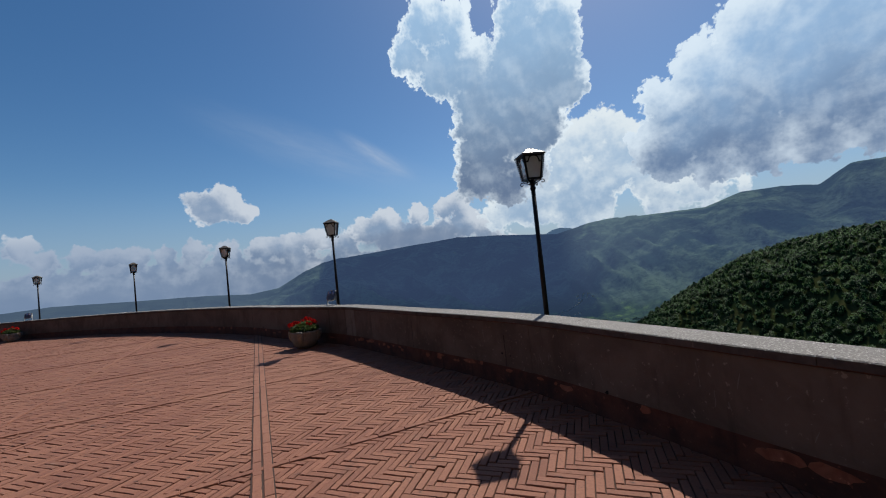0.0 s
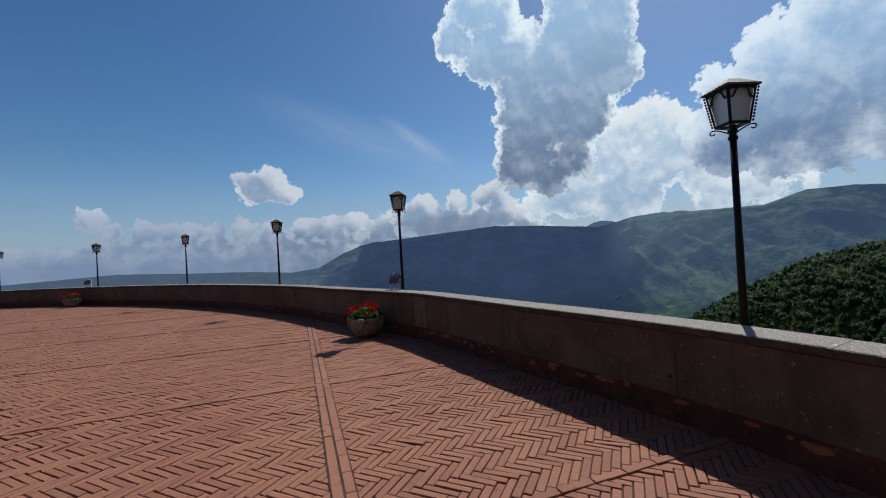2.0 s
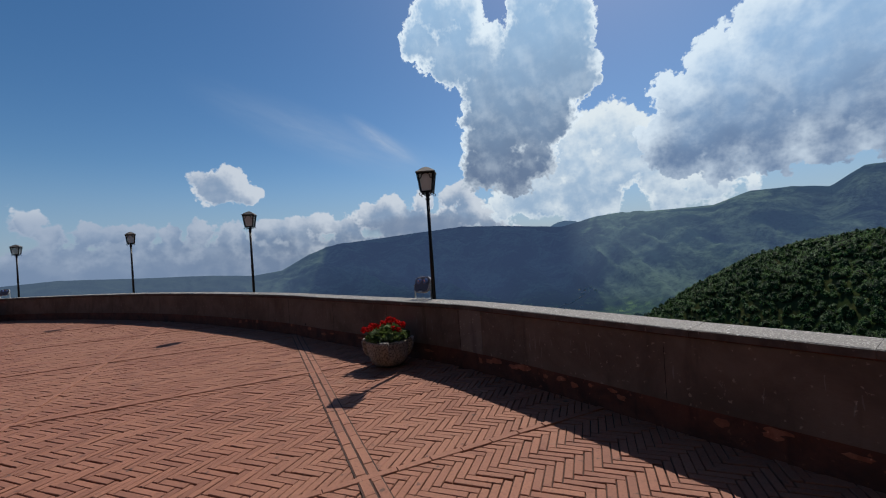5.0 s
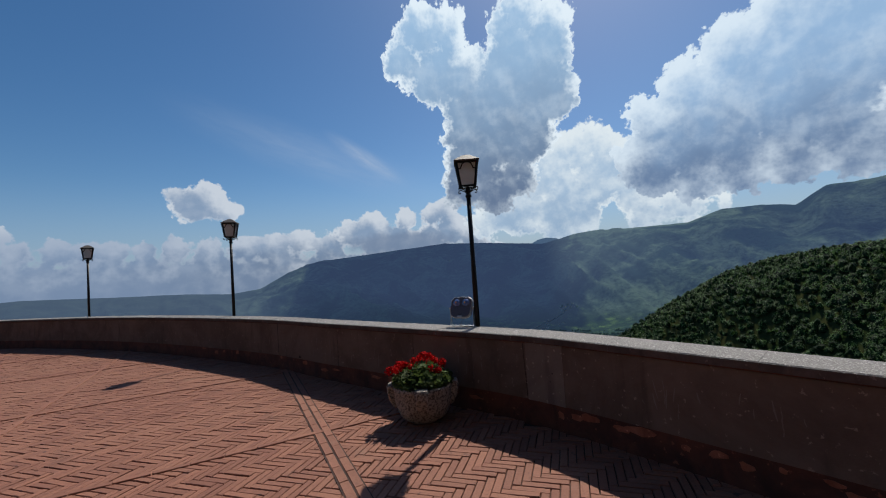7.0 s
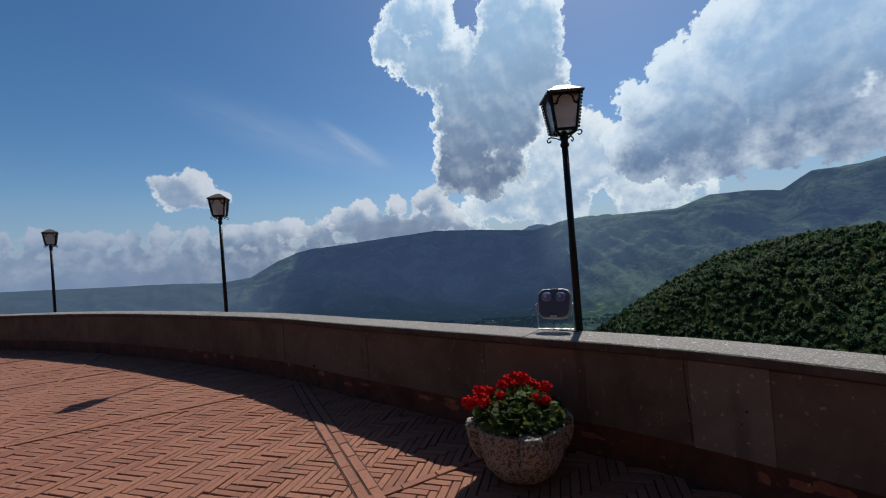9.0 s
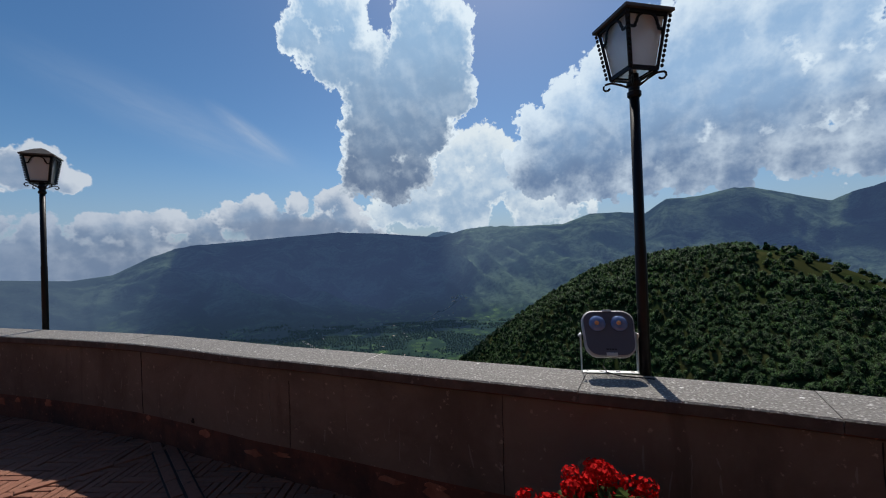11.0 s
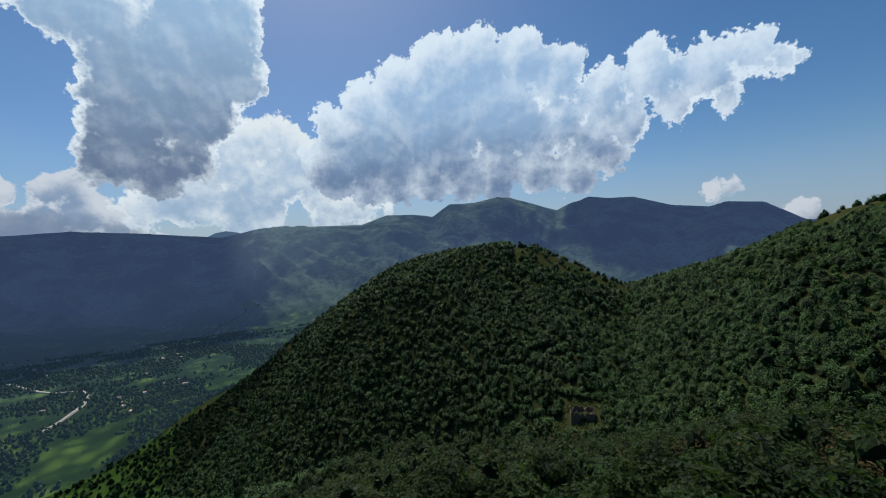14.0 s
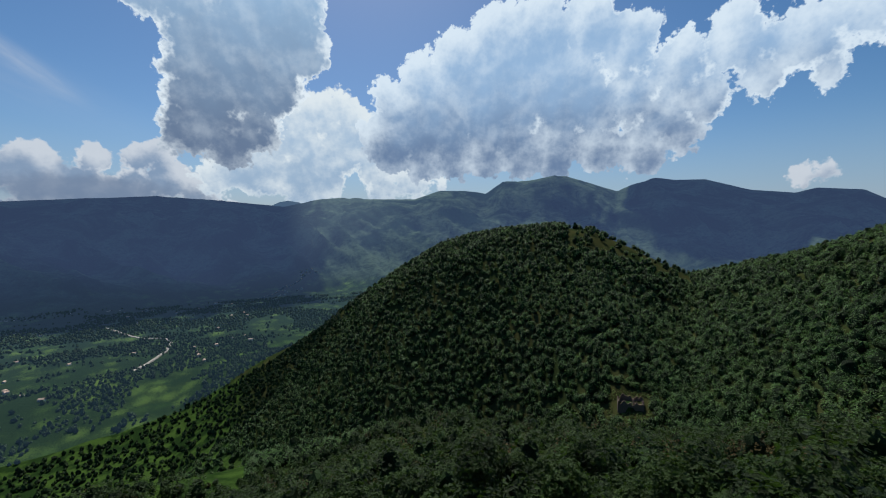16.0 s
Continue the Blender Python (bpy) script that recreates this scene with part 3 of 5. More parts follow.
def on_arc(degrees, radius, z=0.0):
    """A point of the parapet's line, which bends a little at the repaired joint."""
    a = radians(degrees)
    radius += float(np.interp(degrees, (31, 32, 33.3, 34.5, 36, 37.3, 39, 41, 43, 45.4, 46.4, 47.5, 49, 51.5, 53, 54, 58, 66), (-0.36, -0.31, -0.265, -0.21, -0.13, -0.08, -0.08, -0.09, -0.03, 0.07, 0.06, 0.0, -0.055, -0.085, -0.04, -0.01, -0.04, 0)))
    return Vector((MID.x + radius * math.cos(a), MID.y + radius * math.sin(a), z))


def band(bm, start, end, profile, step=0.5):
    """Sweeps a closed profile of (radius, z) along the arc, with end caps."""
    count = max(1, round((end - start) / step))
    rings = [[bm.verts.new(on_arc(start + (end - start) * i / count, r, z)) for r, z in profile] for i in range(count + 1)]
    n = len(profile)
    for a, b in zip(rings, rings[1:]):
        for k in range(n):
            bm.faces.new((a[k], b[k], b[(k + 1) % n], a[(k + 1) % n]))
    bm.faces.new(rings[0][::-1])
    bm.faces.new(rings[-1])
    bmesh.ops.recalc_face_normals(bm, faces=bm.faces)
    return bm


def terrace():
    bm = bmesh.new()
    rim = [on_arc(FROM + (TO - FROM) * i / 120, RADIUS - 0.02, -0.02) for i in range(121)]
    top = [bm.verts.new(p) for p in rim] + [bm.verts.new((-50, -14, -0.02)), bm.verts.new((4, -14, -0.02))]
    low = [bm.verts.new((v.co.x, v.co.y, -16)) for v in top]
    bm.faces.new(top)
    bm.faces.new(low[::-1])
    for i in range(len(top)):
        j = (i + 1) % len(top)
        bm.faces.new((top[i], low[i], low[j], top[j]))
    bmesh.ops.recalc_face_normals(bm, faces=bm.faces)
    return tagged(link("floor", bm, MORTAR, None, "terrace floor of red bricks laid in herringbone"), category="floor", kind="structure")


floor = terrace()
wall = tagged(link("wall_parapet", band(bmesh.new(), FROM, TO, [(INNER + 0.03, 0.235), (INNER + 0.03, TOP - 0.075), (RADIUS - 0.03, TOP - 0.075), (RADIUS - 0.03, -8), (INNER + 0.05, -8), (INNER + 0.05, 0.235)]), PLASTER,
                   None, "curved parapet wall with weathered grey-brown plaster and reddish foot"), category="wall", kind="structure")
part("plinth", band(bmesh.new(), FROM, TO, [(INNER + 0.042, -0.02), (INNER + 0.042, 0.238), (RADIUS - 0.2, 0.238), (RADIUS - 0.2, -0.02)]), PLINTH, wall, "reddish chipped plaster foot")
part("repair_panel", band(bmesh.new(), 45.0, 45.68, [(INNER + 0.024, 0.232), (INNER + 0.024, TOP - 0.07), (INNER + 0.06, TOP - 0.07), (INNER + 0.06, 0.232)], 0.2), PLASTER_PALE, wall, "paler plaster patch")
part("repair_panel", band(bmesh.new(), 36.8, 37.15, [(INNER + 0.026, 0.232), (INNER + 0.026, TOP - 0.07), (INNER + 0.06, TOP - 0.07), (INNER + 0.06, 0.232)], 0.2), PLASTER, wall, "plaster patch")

# coping stones, a metre long each
SLAB = 1.69
for i in range(int((TO - FROM) / SLAB)):
    a = FROM + 0.12 + i * SLAB
    lift, jut = random.uniform(-0.0015, 0.0015), random.uniform(-0.003, 0.003)
    lo, hi, inn, out = TOP - 0.058 + lift, TOP + lift, INNER + jut, RADIUS - 0.015 + jut * 0.3
    bm = band(bmesh.new(), a + 0.0025, a + SLAB - 0.0025, [(inn, lo), (inn, hi - 0.008), (inn + 0.008, hi), (out - 0.008, hi), (out, hi - 0.008), (out, lo)], 0.44)
    # inner upright faces: stained stone, its colour also darkened for their shade
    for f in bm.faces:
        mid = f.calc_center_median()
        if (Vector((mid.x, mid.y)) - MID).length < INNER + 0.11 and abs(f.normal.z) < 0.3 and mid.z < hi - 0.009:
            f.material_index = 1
    part("coping_stone", bm, (COPING, SHADED_STAINED), wall)
part("mortar_bed", band(bmesh.new(), FROM, TO, [(INNER + 0.034, TOP - 0.078), (INNER + 0.034, TOP - 0.054), (RADIUS - 0.02, TOP - 0.054), (RADIUS - 0.02, TOP - 0.078)]), PLINTH, wall, "dark reddish mortar bed")


def crack(bm, degrees, width, seed):
    """A pale filled crack that wanders across the coping."""
    rng = random.Random(seed)
    last = None
    drift = 0.0
    for i in range(12):
        r = INNER + 0.02 + (RADIUS - INNER - 0.03) * i / 11
        drift += rng.uniform(-0.018, 0.018)
        w = math.degrees(width / r) * rng.uniform(0.4, 1.2)
        pair = [bm.verts.new(on_arc(degrees + drift + s * w, r, TOP + 0.0035)) for s in (-0.5, 0.5)]
        if last:
            bm.faces.new((last[0], pair[0], pair[1], last[1]))
        last = pair
    return bm


CHALK = plain("lime_filling", (0.72, 0.68, 0.65), 0.9, 0, 0.1, 40)
part("lime_crack", crack(bmesh.new(), 49.95, 0.006, 1), CHALK, wall, "white lime-filled crack")
part("lime_crack", crack(bmesh.new(), 50.75, 0.0014, 4), CHALK, wall, "white lime-filled crack")


def chip(degrees, z, wide, tall, seed):
    """Bare red masonry where the plaster of the foot has flaked off."""
    rng = random.Random(seed)
    bm = bmesh.new()
    n = 11
    rim = []
    for k in range(n):
        a, s = 2 * math.pi * k / n, rng.uniform(0.6, 1.15)
        rim.append((degrees + math.degrees(wide / 2 * s * math.cos(a) / INNER), z + tall / 2 * s * math.sin(a)))
    front = [bm.verts.new(on_arc(d, INNER + 0.037, h)) for d, h in rim]
    back = [bm.verts.new(on_arc(d, INNER + 0.06, h)) for d, h in rim]
    bm.faces.new(front)
    for k in range(n):
        bm.faces.new((front[k], back[k], back[(k + 1) % n], front[(k + 1) % n]))
    bmesh.ops.recalc_face_normals(bm, faces=bm.faces)
    part("flaked_patch", bm, FLAKE, wall, "bare orange-red masonry")


for k in range(34):
    chip(random.uniform(30, 60), random.uniform(0.14, 0.215), random.uniform(0.05, 0.22), random.uniform(0.03, 0.085), k)
for k in range(75):
    bm = bmesh.new()
    a, z, tall, slip = random.uniform(30, 62), random.uniform(0.3, 0.62), random.uniform(0.03, 0.14), random.uniform(-0.05, 0.05)
    w = random.uniform(0.02, 0.06) / 6
    v = [bm.verts.new(on_arc(a + slip * s + math.degrees(u * w / INNER), INNER + 0.0285, z + tall * s)) for s, u in ((0, -0.3), (0, 0.3), (0.5, 1), (1, 0.3), (1, -0.3), (0.5, -0.4))]
    bm.faces.new(v)
    part("scratch", bm, PLASTER_PALE, wall, "pale scratch in the plaster")

for degrees, z, wide, tall in ((43.92, 0.19, 0.3, 0.07), (43.02, 0.18, 0.12, 0.07), (42.75, 0.15, 0.09, 0.06), (34.45, 0.19, 0.12, 0.07), (32.8, 0.17, 0.22, 0.09), (32.4, 0.16, 0.26, 0.1), (38.8, 0.2, 0.3, 0.07)):
    chip(degrees, z, wide, tall, int(degrees * 10))

GAP = plain("dark_gap", (0.012, 0.009, 0.008), 1.0, 0, 0.3, 30)


def wall_joint(degrees, low, high, width, seed, mat, label):
    """A hairline that runs unevenly up the plaster."""
    rng = random.Random(seed)
    bm = bmesh.new()
    last = None
    drift = 0.0
    for i in range(13):
        z = low + (high - low) * i / 12
        drift += rng.uniform(-0.006, 0.006)
        w = math.degrees(width / INNER) * rng.uniform(0.35, 1.2)
        ring = [bm.verts.new(on_arc(degrees + drift + u * w, r, z)) for u, r in ((-0.5, INNER + 0.027), (0.5, INNER + 0.027), (0.5, INNER + 0.05), (-0.5, INNER + 0.05))]
        if last:
            for k in range(4):
                bm.faces.new((last[k], ring[k], ring[(k + 1) % 4], last[(k + 1) % 4]))
        last = ring
    bmesh.ops.recalc_face_normals(bm, faces=bm.faces)
    part("wall_joint", bm, mat, wall, label)


for degrees, low, high, width in ((53.87, 0.24, 0.775, 0.009), (37.57, 0.24, 0.62, 0.007), (36.94, 0.24, 0.46, 0.008), (45.7, 0.26, 0.77, 0.005), (48.3, 0.24, 0.77, 0.003), (41.2, 0.24, 0.7, 0.003), (50.9, 0.24, 0.7, 0.003)):
    wall_joint(degrees, low, high, width, int(degrees * 7), GAP, "dark open joint in the plaster")
for degrees, low, high in ((43.55, 0.45, 0.62), (43.4, 0.36, 0.47), (42.4, 0.4, 0.58), (33.6, 0.5, 0.68), (33.45, 0.38, 0.5), (46.8, 0.35, 0.6), (49.4, 0.3, 0.52), (51.2, 0.4, 0.6)):
    wall_joint(degrees, low, high, 0.006, int(degrees * 9), PLASTER_PALE, "pale meandering scratch in the plaster")
for degrees, z, size in ((37.66, 0.39, 0.03), (37.42, 0.38, 0.018), (35.08, 0.25, 0.035), (52.7, 0.27, 0.04), (45.2, 0.52, 0.016), (45.25, 0.44, 0.014)):
    rng = random.Random(int(degrees * 100))
    bm = bmesh.new()
    rim = [(degrees + math.degrees(size / 2 * rng.uniform(0.5, 1.2) * math.cos(a * math.pi / 4) / INNER), z + size / 2 * rng.uniform(0.5, 1.3) * math.sin(a * math.pi / 4)) for a in range(8)]
    front, back = [bm.verts.new(on_arc(d, INNER + 0.022, h)) for d, h in rim], [bm.verts.new(on_arc(d, INNER + 0.06, h)) for d, h in rim]
    bm.faces.new(front)
    for k in range(8):
        bm.faces.new((front[k], back[k], back[(k + 1) % 8], front[(k + 1) % 8]))
    bmesh.ops.recalc_face_normals(bm, faces=bm.faces)
    part("broken_hole", bm, GAP, wall, "small dark hole in the plaster")

# ---------------------------------------------------------------- things on the terrace
def box(bm, size, at=(0, 0, 0), turn=None, bevel=0.0):
    m = Matrix.Translation(at) @ (turn or Matrix()) @ Matrix.Diagonal((*size, 1))
    made = bmesh.ops.create_cube(bm, size=1, matrix=m)["verts"]
    if bevel:
        edges = {e for v in made for e in v.link_edges}
        bmesh.ops.bevel(bm, geom=list(edges), offset=bevel, segments=2, affect="EDGES", profile=0.5)
    return bm


# an unseen plain wall added behind the terrace to block blue sky light
tagged(link("wall_sky_block", box(bmesh.new(), (70, 0.8, 19), (-22, -6.5, 9.3)), plaster_material("brown_masonry", (0.055, 0.04, 0.03), (0.10, 0.075, 0.055)), None, "added unseen brown wall behind the terrace that blocks sky light"), category="wall", kind="structure")


def lathe(bm, profile, sides=24, at=(0, 0, 0)):
    """Turns (radius, z) pairs round the upright axis; closes the ends."""
    rings = []
    for r, z in profile:
        rings.append([bm.verts.new((at[0] + r * math.cos(2 * math.pi * k / sides), at[1] + r * math.sin(2 * math.pi * k / sides), at[2] + z)) for k in range(sides)])
    for a, b in zip(rings, rings[1:]):
        for k in range(sides):
            bm.faces.new((a[k], a[(k + 1) % sides], b[(k + 1) % sides], b[k]))
    bm.faces.new(rings[0][::-1])
    bm.faces.new(rings[-1])
    return bm


def tube(bm, points, radius, sides=6):
    """A rod along points, its ends closed."""
    points = [Vector(p) for p in points]
    rings = []
    for i, p in enumerate(points):
        along = (points[min(i + 1, len(points) - 1)] - points[max(i - 1, 0)]).normalized()
        side = along.cross(Vector((0, 0, 1)) if abs(along.z) < 0.9 else Vector((1, 0, 0))).normalized()
        up = side.cross(along)
        r = radius[i] if isinstance(radius, (list, tuple)) else radius
        rings.append([bm.verts.new(p + r * (math.cos(2 * math.pi * k / sides) * side + math.sin(2 * math.pi * k / sides) * up)) for k in range(sides)])
    for a, b in zip(rings, rings[1:]):
        for k in range(sides):
            bm.faces.new((a[k], b[k], b[(k + 1) % sides], a[(k + 1) % sides]))
    bm.faces.new(rings[0])
    bm.faces.new(rings[-1][::-1])
    bmesh.ops.recalc_face_normals(bm, faces=bm.faces)
    return bm


def thing(name, m, label, category, group=""):
    ob = new(name)
    ob.matrix_basis = m
    return tagged(ob, label, category, group)


def frosted():
    m, tree, shader, at = material("frosted_glass", 0.5)
    n = noise_of(tree, at, 18, 4)
    paint(tree, shader, mixed(tree, n, (0.75, 0.78, 0.78), (0.88, 0.89, 0.88)), n, 0.1, 0.003)
    shader.inputs["Transmission Weight"].default_value = 0.8
    shader.inputs["IOR"].default_value = 1.2
    return m


FROST = frosted()
BULB = plain("opal_bulb", (0.75, 0.75, 0.72), 0.3)

# lantern measures: half widths and heights above the coping
BODY_LOW, BODY_HIGH, EAVE, APEX = 1.66, 1.957, 1.962, 2.063
HALF_LOW, HALF_HIGH, HALF_EAVE = 0.083, 0.122, 0.149


def turned_point(k, u, half, z):
    """A point of side k of the lantern, u from -1 to 1 across it."""
    a = k * math.pi / 2
    x, y = u * half, -half
    return Vector((x * math.cos(a) - y * math.sin(a), x * math.sin(a) + y * math.cos(a), z))


def strip(bm, a, b, width, depth, out):
    """A flat bar from a to b, of a width across and a depth along out."""
    along = (b - a).normalized()
    side = along.cross(out).normalized()
    corners = [[p + side * s * width / 2 + out * d * depth for s, d in ((-1, -0.5), (1, -0.5), (1, 0.5), (-1, 0.5))] for p in (a, b)]
    v = [[bm.verts.new(c) for c in ring] for ring in corners]
    for k in range(4):
        bm.faces.new((v[0][k], v[1][k], v[1][(k + 1) % 4], v[0][(k + 1) % 4]))
    bm.faces.new(v[0])
    bm.faces.new(v[1][::-1])


def lamp():
    ob = thing("street_lamp", Matrix(), "black wrought-iron lamp post with frosted four-sided lantern on the parapet", "street lamp", "lamps along the parapet")
    part("pole", lathe(bmesh.new(), [(0.030, -0.55), (0.030, 0.7), (0.028, 0.72), (0.026, 1.55)], 16), IRON, ob, soft=True)
    for z in (-0.45, -0.15):
        part("wall_clamp", box(bmesh.new(), (0.09, 0.09, 0.03), (0, 0, z), None, 0.004), IRON, ob)
    part("collar", lathe(bmesh.new(), [(0.028, 1.535), (0.037, 1.545), (0.037, 1.565), (0.029, 1.575), (0.029, 1.595), (0.038, 1.605), (0.038, 1.62), (0.026, 1.64), (0.026, 1.665)], 16), IRON, ob)
    # frame: corner bars, sills and heads
    bm = bmesh.new()
    for k in range(4):
        out = turned_point(k, 0, 1, 0).normalized()
        diag = (turned_point(k, 1, 1, 0)).normalized()
        strip(bm, turned_point(k, 1, HALF_LOW, BODY_LOW), turned_point(k, 1, HALF_HIGH, BODY_HIGH), 0.022, 0.016, diag)
        for half, z in ((HALF_LOW, BODY_LOW + 0.007), (HALF_HIGH, BODY_HIGH - 0.01)):
            strip(bm, turned_point(k, -1, half, z), turned_point(k, 1, half, z), 0.022, 0.014, out)
    for k in range(4):
        strip(bm, turned_point(k, 1, HALF_LOW, BODY_LOW), Vector((0, 0, 1.62)), 0.013, 0.012, turned_point(k, 1, 1, 0).normalized())
    frame_ob = part("lantern_frame", bm, IRON, ob)
    for k in range(4):
        bm = bmesh.new()
        v = [bm.verts.new(turned_point(k, u, h - 0.008, z)) for u, h, z in ((-1, HALF_LOW, BODY_LOW), (1, HALF_LOW, BODY_LOW), (1, HALF_HIGH, BODY_HIGH), (-1, HALF_HIGH, BODY_HIGH))]
        bm.faces.new(v)
        bmesh.ops.solidify(bm, geom=bm.faces[:], thickness=0.004)
        part("pane", bm, FROST, frame_ob, "frosted glass pane")
        # round-headed tracery with shoulders
        bm = bmesh.new()
        out = turned_point(k, 0, 1, 0).normalized()
        def at(u, z):
            s = (z - BODY_LOW) / (BODY_HIGH - BODY_LOW)
            return turned_point(k, u, HALF_LOW + (HALF_HIGH - HALF_LOW) * s + 0.004, z)
        line = [at(-0.98, 1.868), at(-0.62, 1.868), at(-0.62, 1.886)]
        line += [at(0.55 * math.cos(a), 1.888 + 0.055 * math.sin(a)) for a in [math.pi * (1 - i / 8) for i in range(9)]]
        line += [at(0.62, 1.886), at(0.62, 1.868), at(0.98, 1.868)]
        for a, b in zip(line, line[1:]):
            strip(bm, a, b, 0.012, 0.008, out)
        part("arch_tracery", bm, IRON, frame_ob)
        # beaded corner rod
        bm = bmesh.new()
        for i in range(11):
            s = 0.06 + 0.86 * i / 10
            p = turned_point(k, 1, HALF_LOW + (HALF_HIGH - HALF_LOW) * s + 0.014, BODY_LOW + (BODY_HIGH - BODY_LOW) * s)
            bmesh.ops.create_icosphere(bm, subdivisions=1, radius=0.0098, matrix=Matrix.Translation(p) @ Matrix.Diagonal((1, 1, 1.25, 1)))
        part("beaded_rod", bm, IRON, ob)
        # scroll under the corner
        diag = turned_point(k, 1, 1, 0).normalized()
        pts = [Vector((0, 0, 1.60)) + diag * 0.03, Vector((0, 0, 1.625)) + diag * 0.07, Vector((0, 0, 1.646)) + diag * 0.115, Vector((0, 0, 1.645)) + diag * 0.14]
        pts += [Vector((0, 0, 1.626 + 0.019 * math.sin(a))) + diag * (0.141 + 0.019 * math.cos(a)) for a in (1.2, 0.5, -0.3, -1.1, -1.9, -2.7)]
        part("scroll", tube(bmesh.new(), pts, 0.006), IRON, ob)
    # roof with a small overhang and an open underside
    bm = bmesh.new()
    low = [bm.verts.new(turned_point(k, 1, HALF_EAVE, EAVE - 0.008)) for k in range(4)]
    rim = [bm.verts.new(turned_point(k, 1, HALF_EAVE, EAVE + 0.008)) for k in range(4)]
    mid = [bm.verts.new(turned_point(k, 1, 0.05, APEX - 0.022)) for k in range(4)]
    tip = bm.verts.new((0, 0, APEX))
    for k in range(4):
        j = (k + 1) % 4
        bm.faces.new((low[k], low[j], rim[j], rim[k]))
        bm.faces.new((rim[k], rim[j], mid[j], mid[k]))
        bm.faces.new((mid[k], mid[j], tip))
    bm.faces.new(low[::-1])
    bmesh.ops.recalc_face_normals(bm, faces=bm.faces)
    part("roof", bm, ROOF_IRON, ob, "dull grey-brown sheet roof")
    part("bulb", lathe(bmesh.new(), [(0.014, 1.66), (0.016, 1.71), (0.03, 1.76), (0.032, 1.79), (0.018, 1.82), (0.004, 1.828)], 12), BULB, ob, "white bulb", True)
    return ob


ROOF_IRON = plain("dull_roof_sheet", (0.10, 0.088, 0.075), 0.55, 0.4, 0.3, 25)
LAMPS = ((1.312, 5.150, 11), (-2.682, 9.62, -2), (-7.548, 13.298, 14), (-13.326, 16.298, 40), (-19.540, 18.092, 30), (-25.929, 18.676, 20))
first = lamp()
first.matrix_basis = pose(LAMPS[0][0], LAMPS[0][1], TOP, 0, 0, LAMPS[0][2])
for x, y, turn in LAMPS[1:]:
    copy_thing(first, pose(x, y, TOP, 0, 0, turn))


# ---- floodlights
def outline(half_w, half_h, corner, count=6, skew=0.0):
    """A rounded rectangle, narrower towards its foot by skew."""
    pts = []
    for cx, cy, start in ((1, 1, 0), (-1, 1, 90), (-1, -1, 180), (1, -1, 270)):
        for i in range(count + 1):
            a = radians(start + 90 * i / count)
            x, y = cx * (half_w - corner) + corner * math.cos(a), cy * (half_h - corner) + corner * math.sin(a)
            pts.append((x * (1 + skew * y / half_h), y))
    return pts


def shell(bm, rings):
    """Joins rings of equal length into a closed skin."""
    made = [[bm.verts.new(p) for p in ring] for ring in rings]
    n = len(made[0])
    for a, b in zip(made, made[1:]):
        for k in range(n):
            bm.faces.new((a[k], a[(k + 1) % n], b[(k + 1) % n], b[k]))
    bm.faces.new(made[0][::-1])
    bm.faces.new(made[-1])
    bmesh.ops.recalc_face_normals(bm, faces=bm.faces)
    return bm


def lens_glass():
    m, tree, shader, at = material("blue_lens", 0.08)
    paint(tree, shader, mixed(tree, noise_of(tree, at, 30, 2), (0.05, 0.09, 0.24), (0.16, 0.22, 0.42)))
    shader.inputs["Coat Weight"].default_value = 1.0
    return m


LENS = lens_glass()
LED = plain("amber_chip", (0.65, 0.30, 0.12), 0.5)


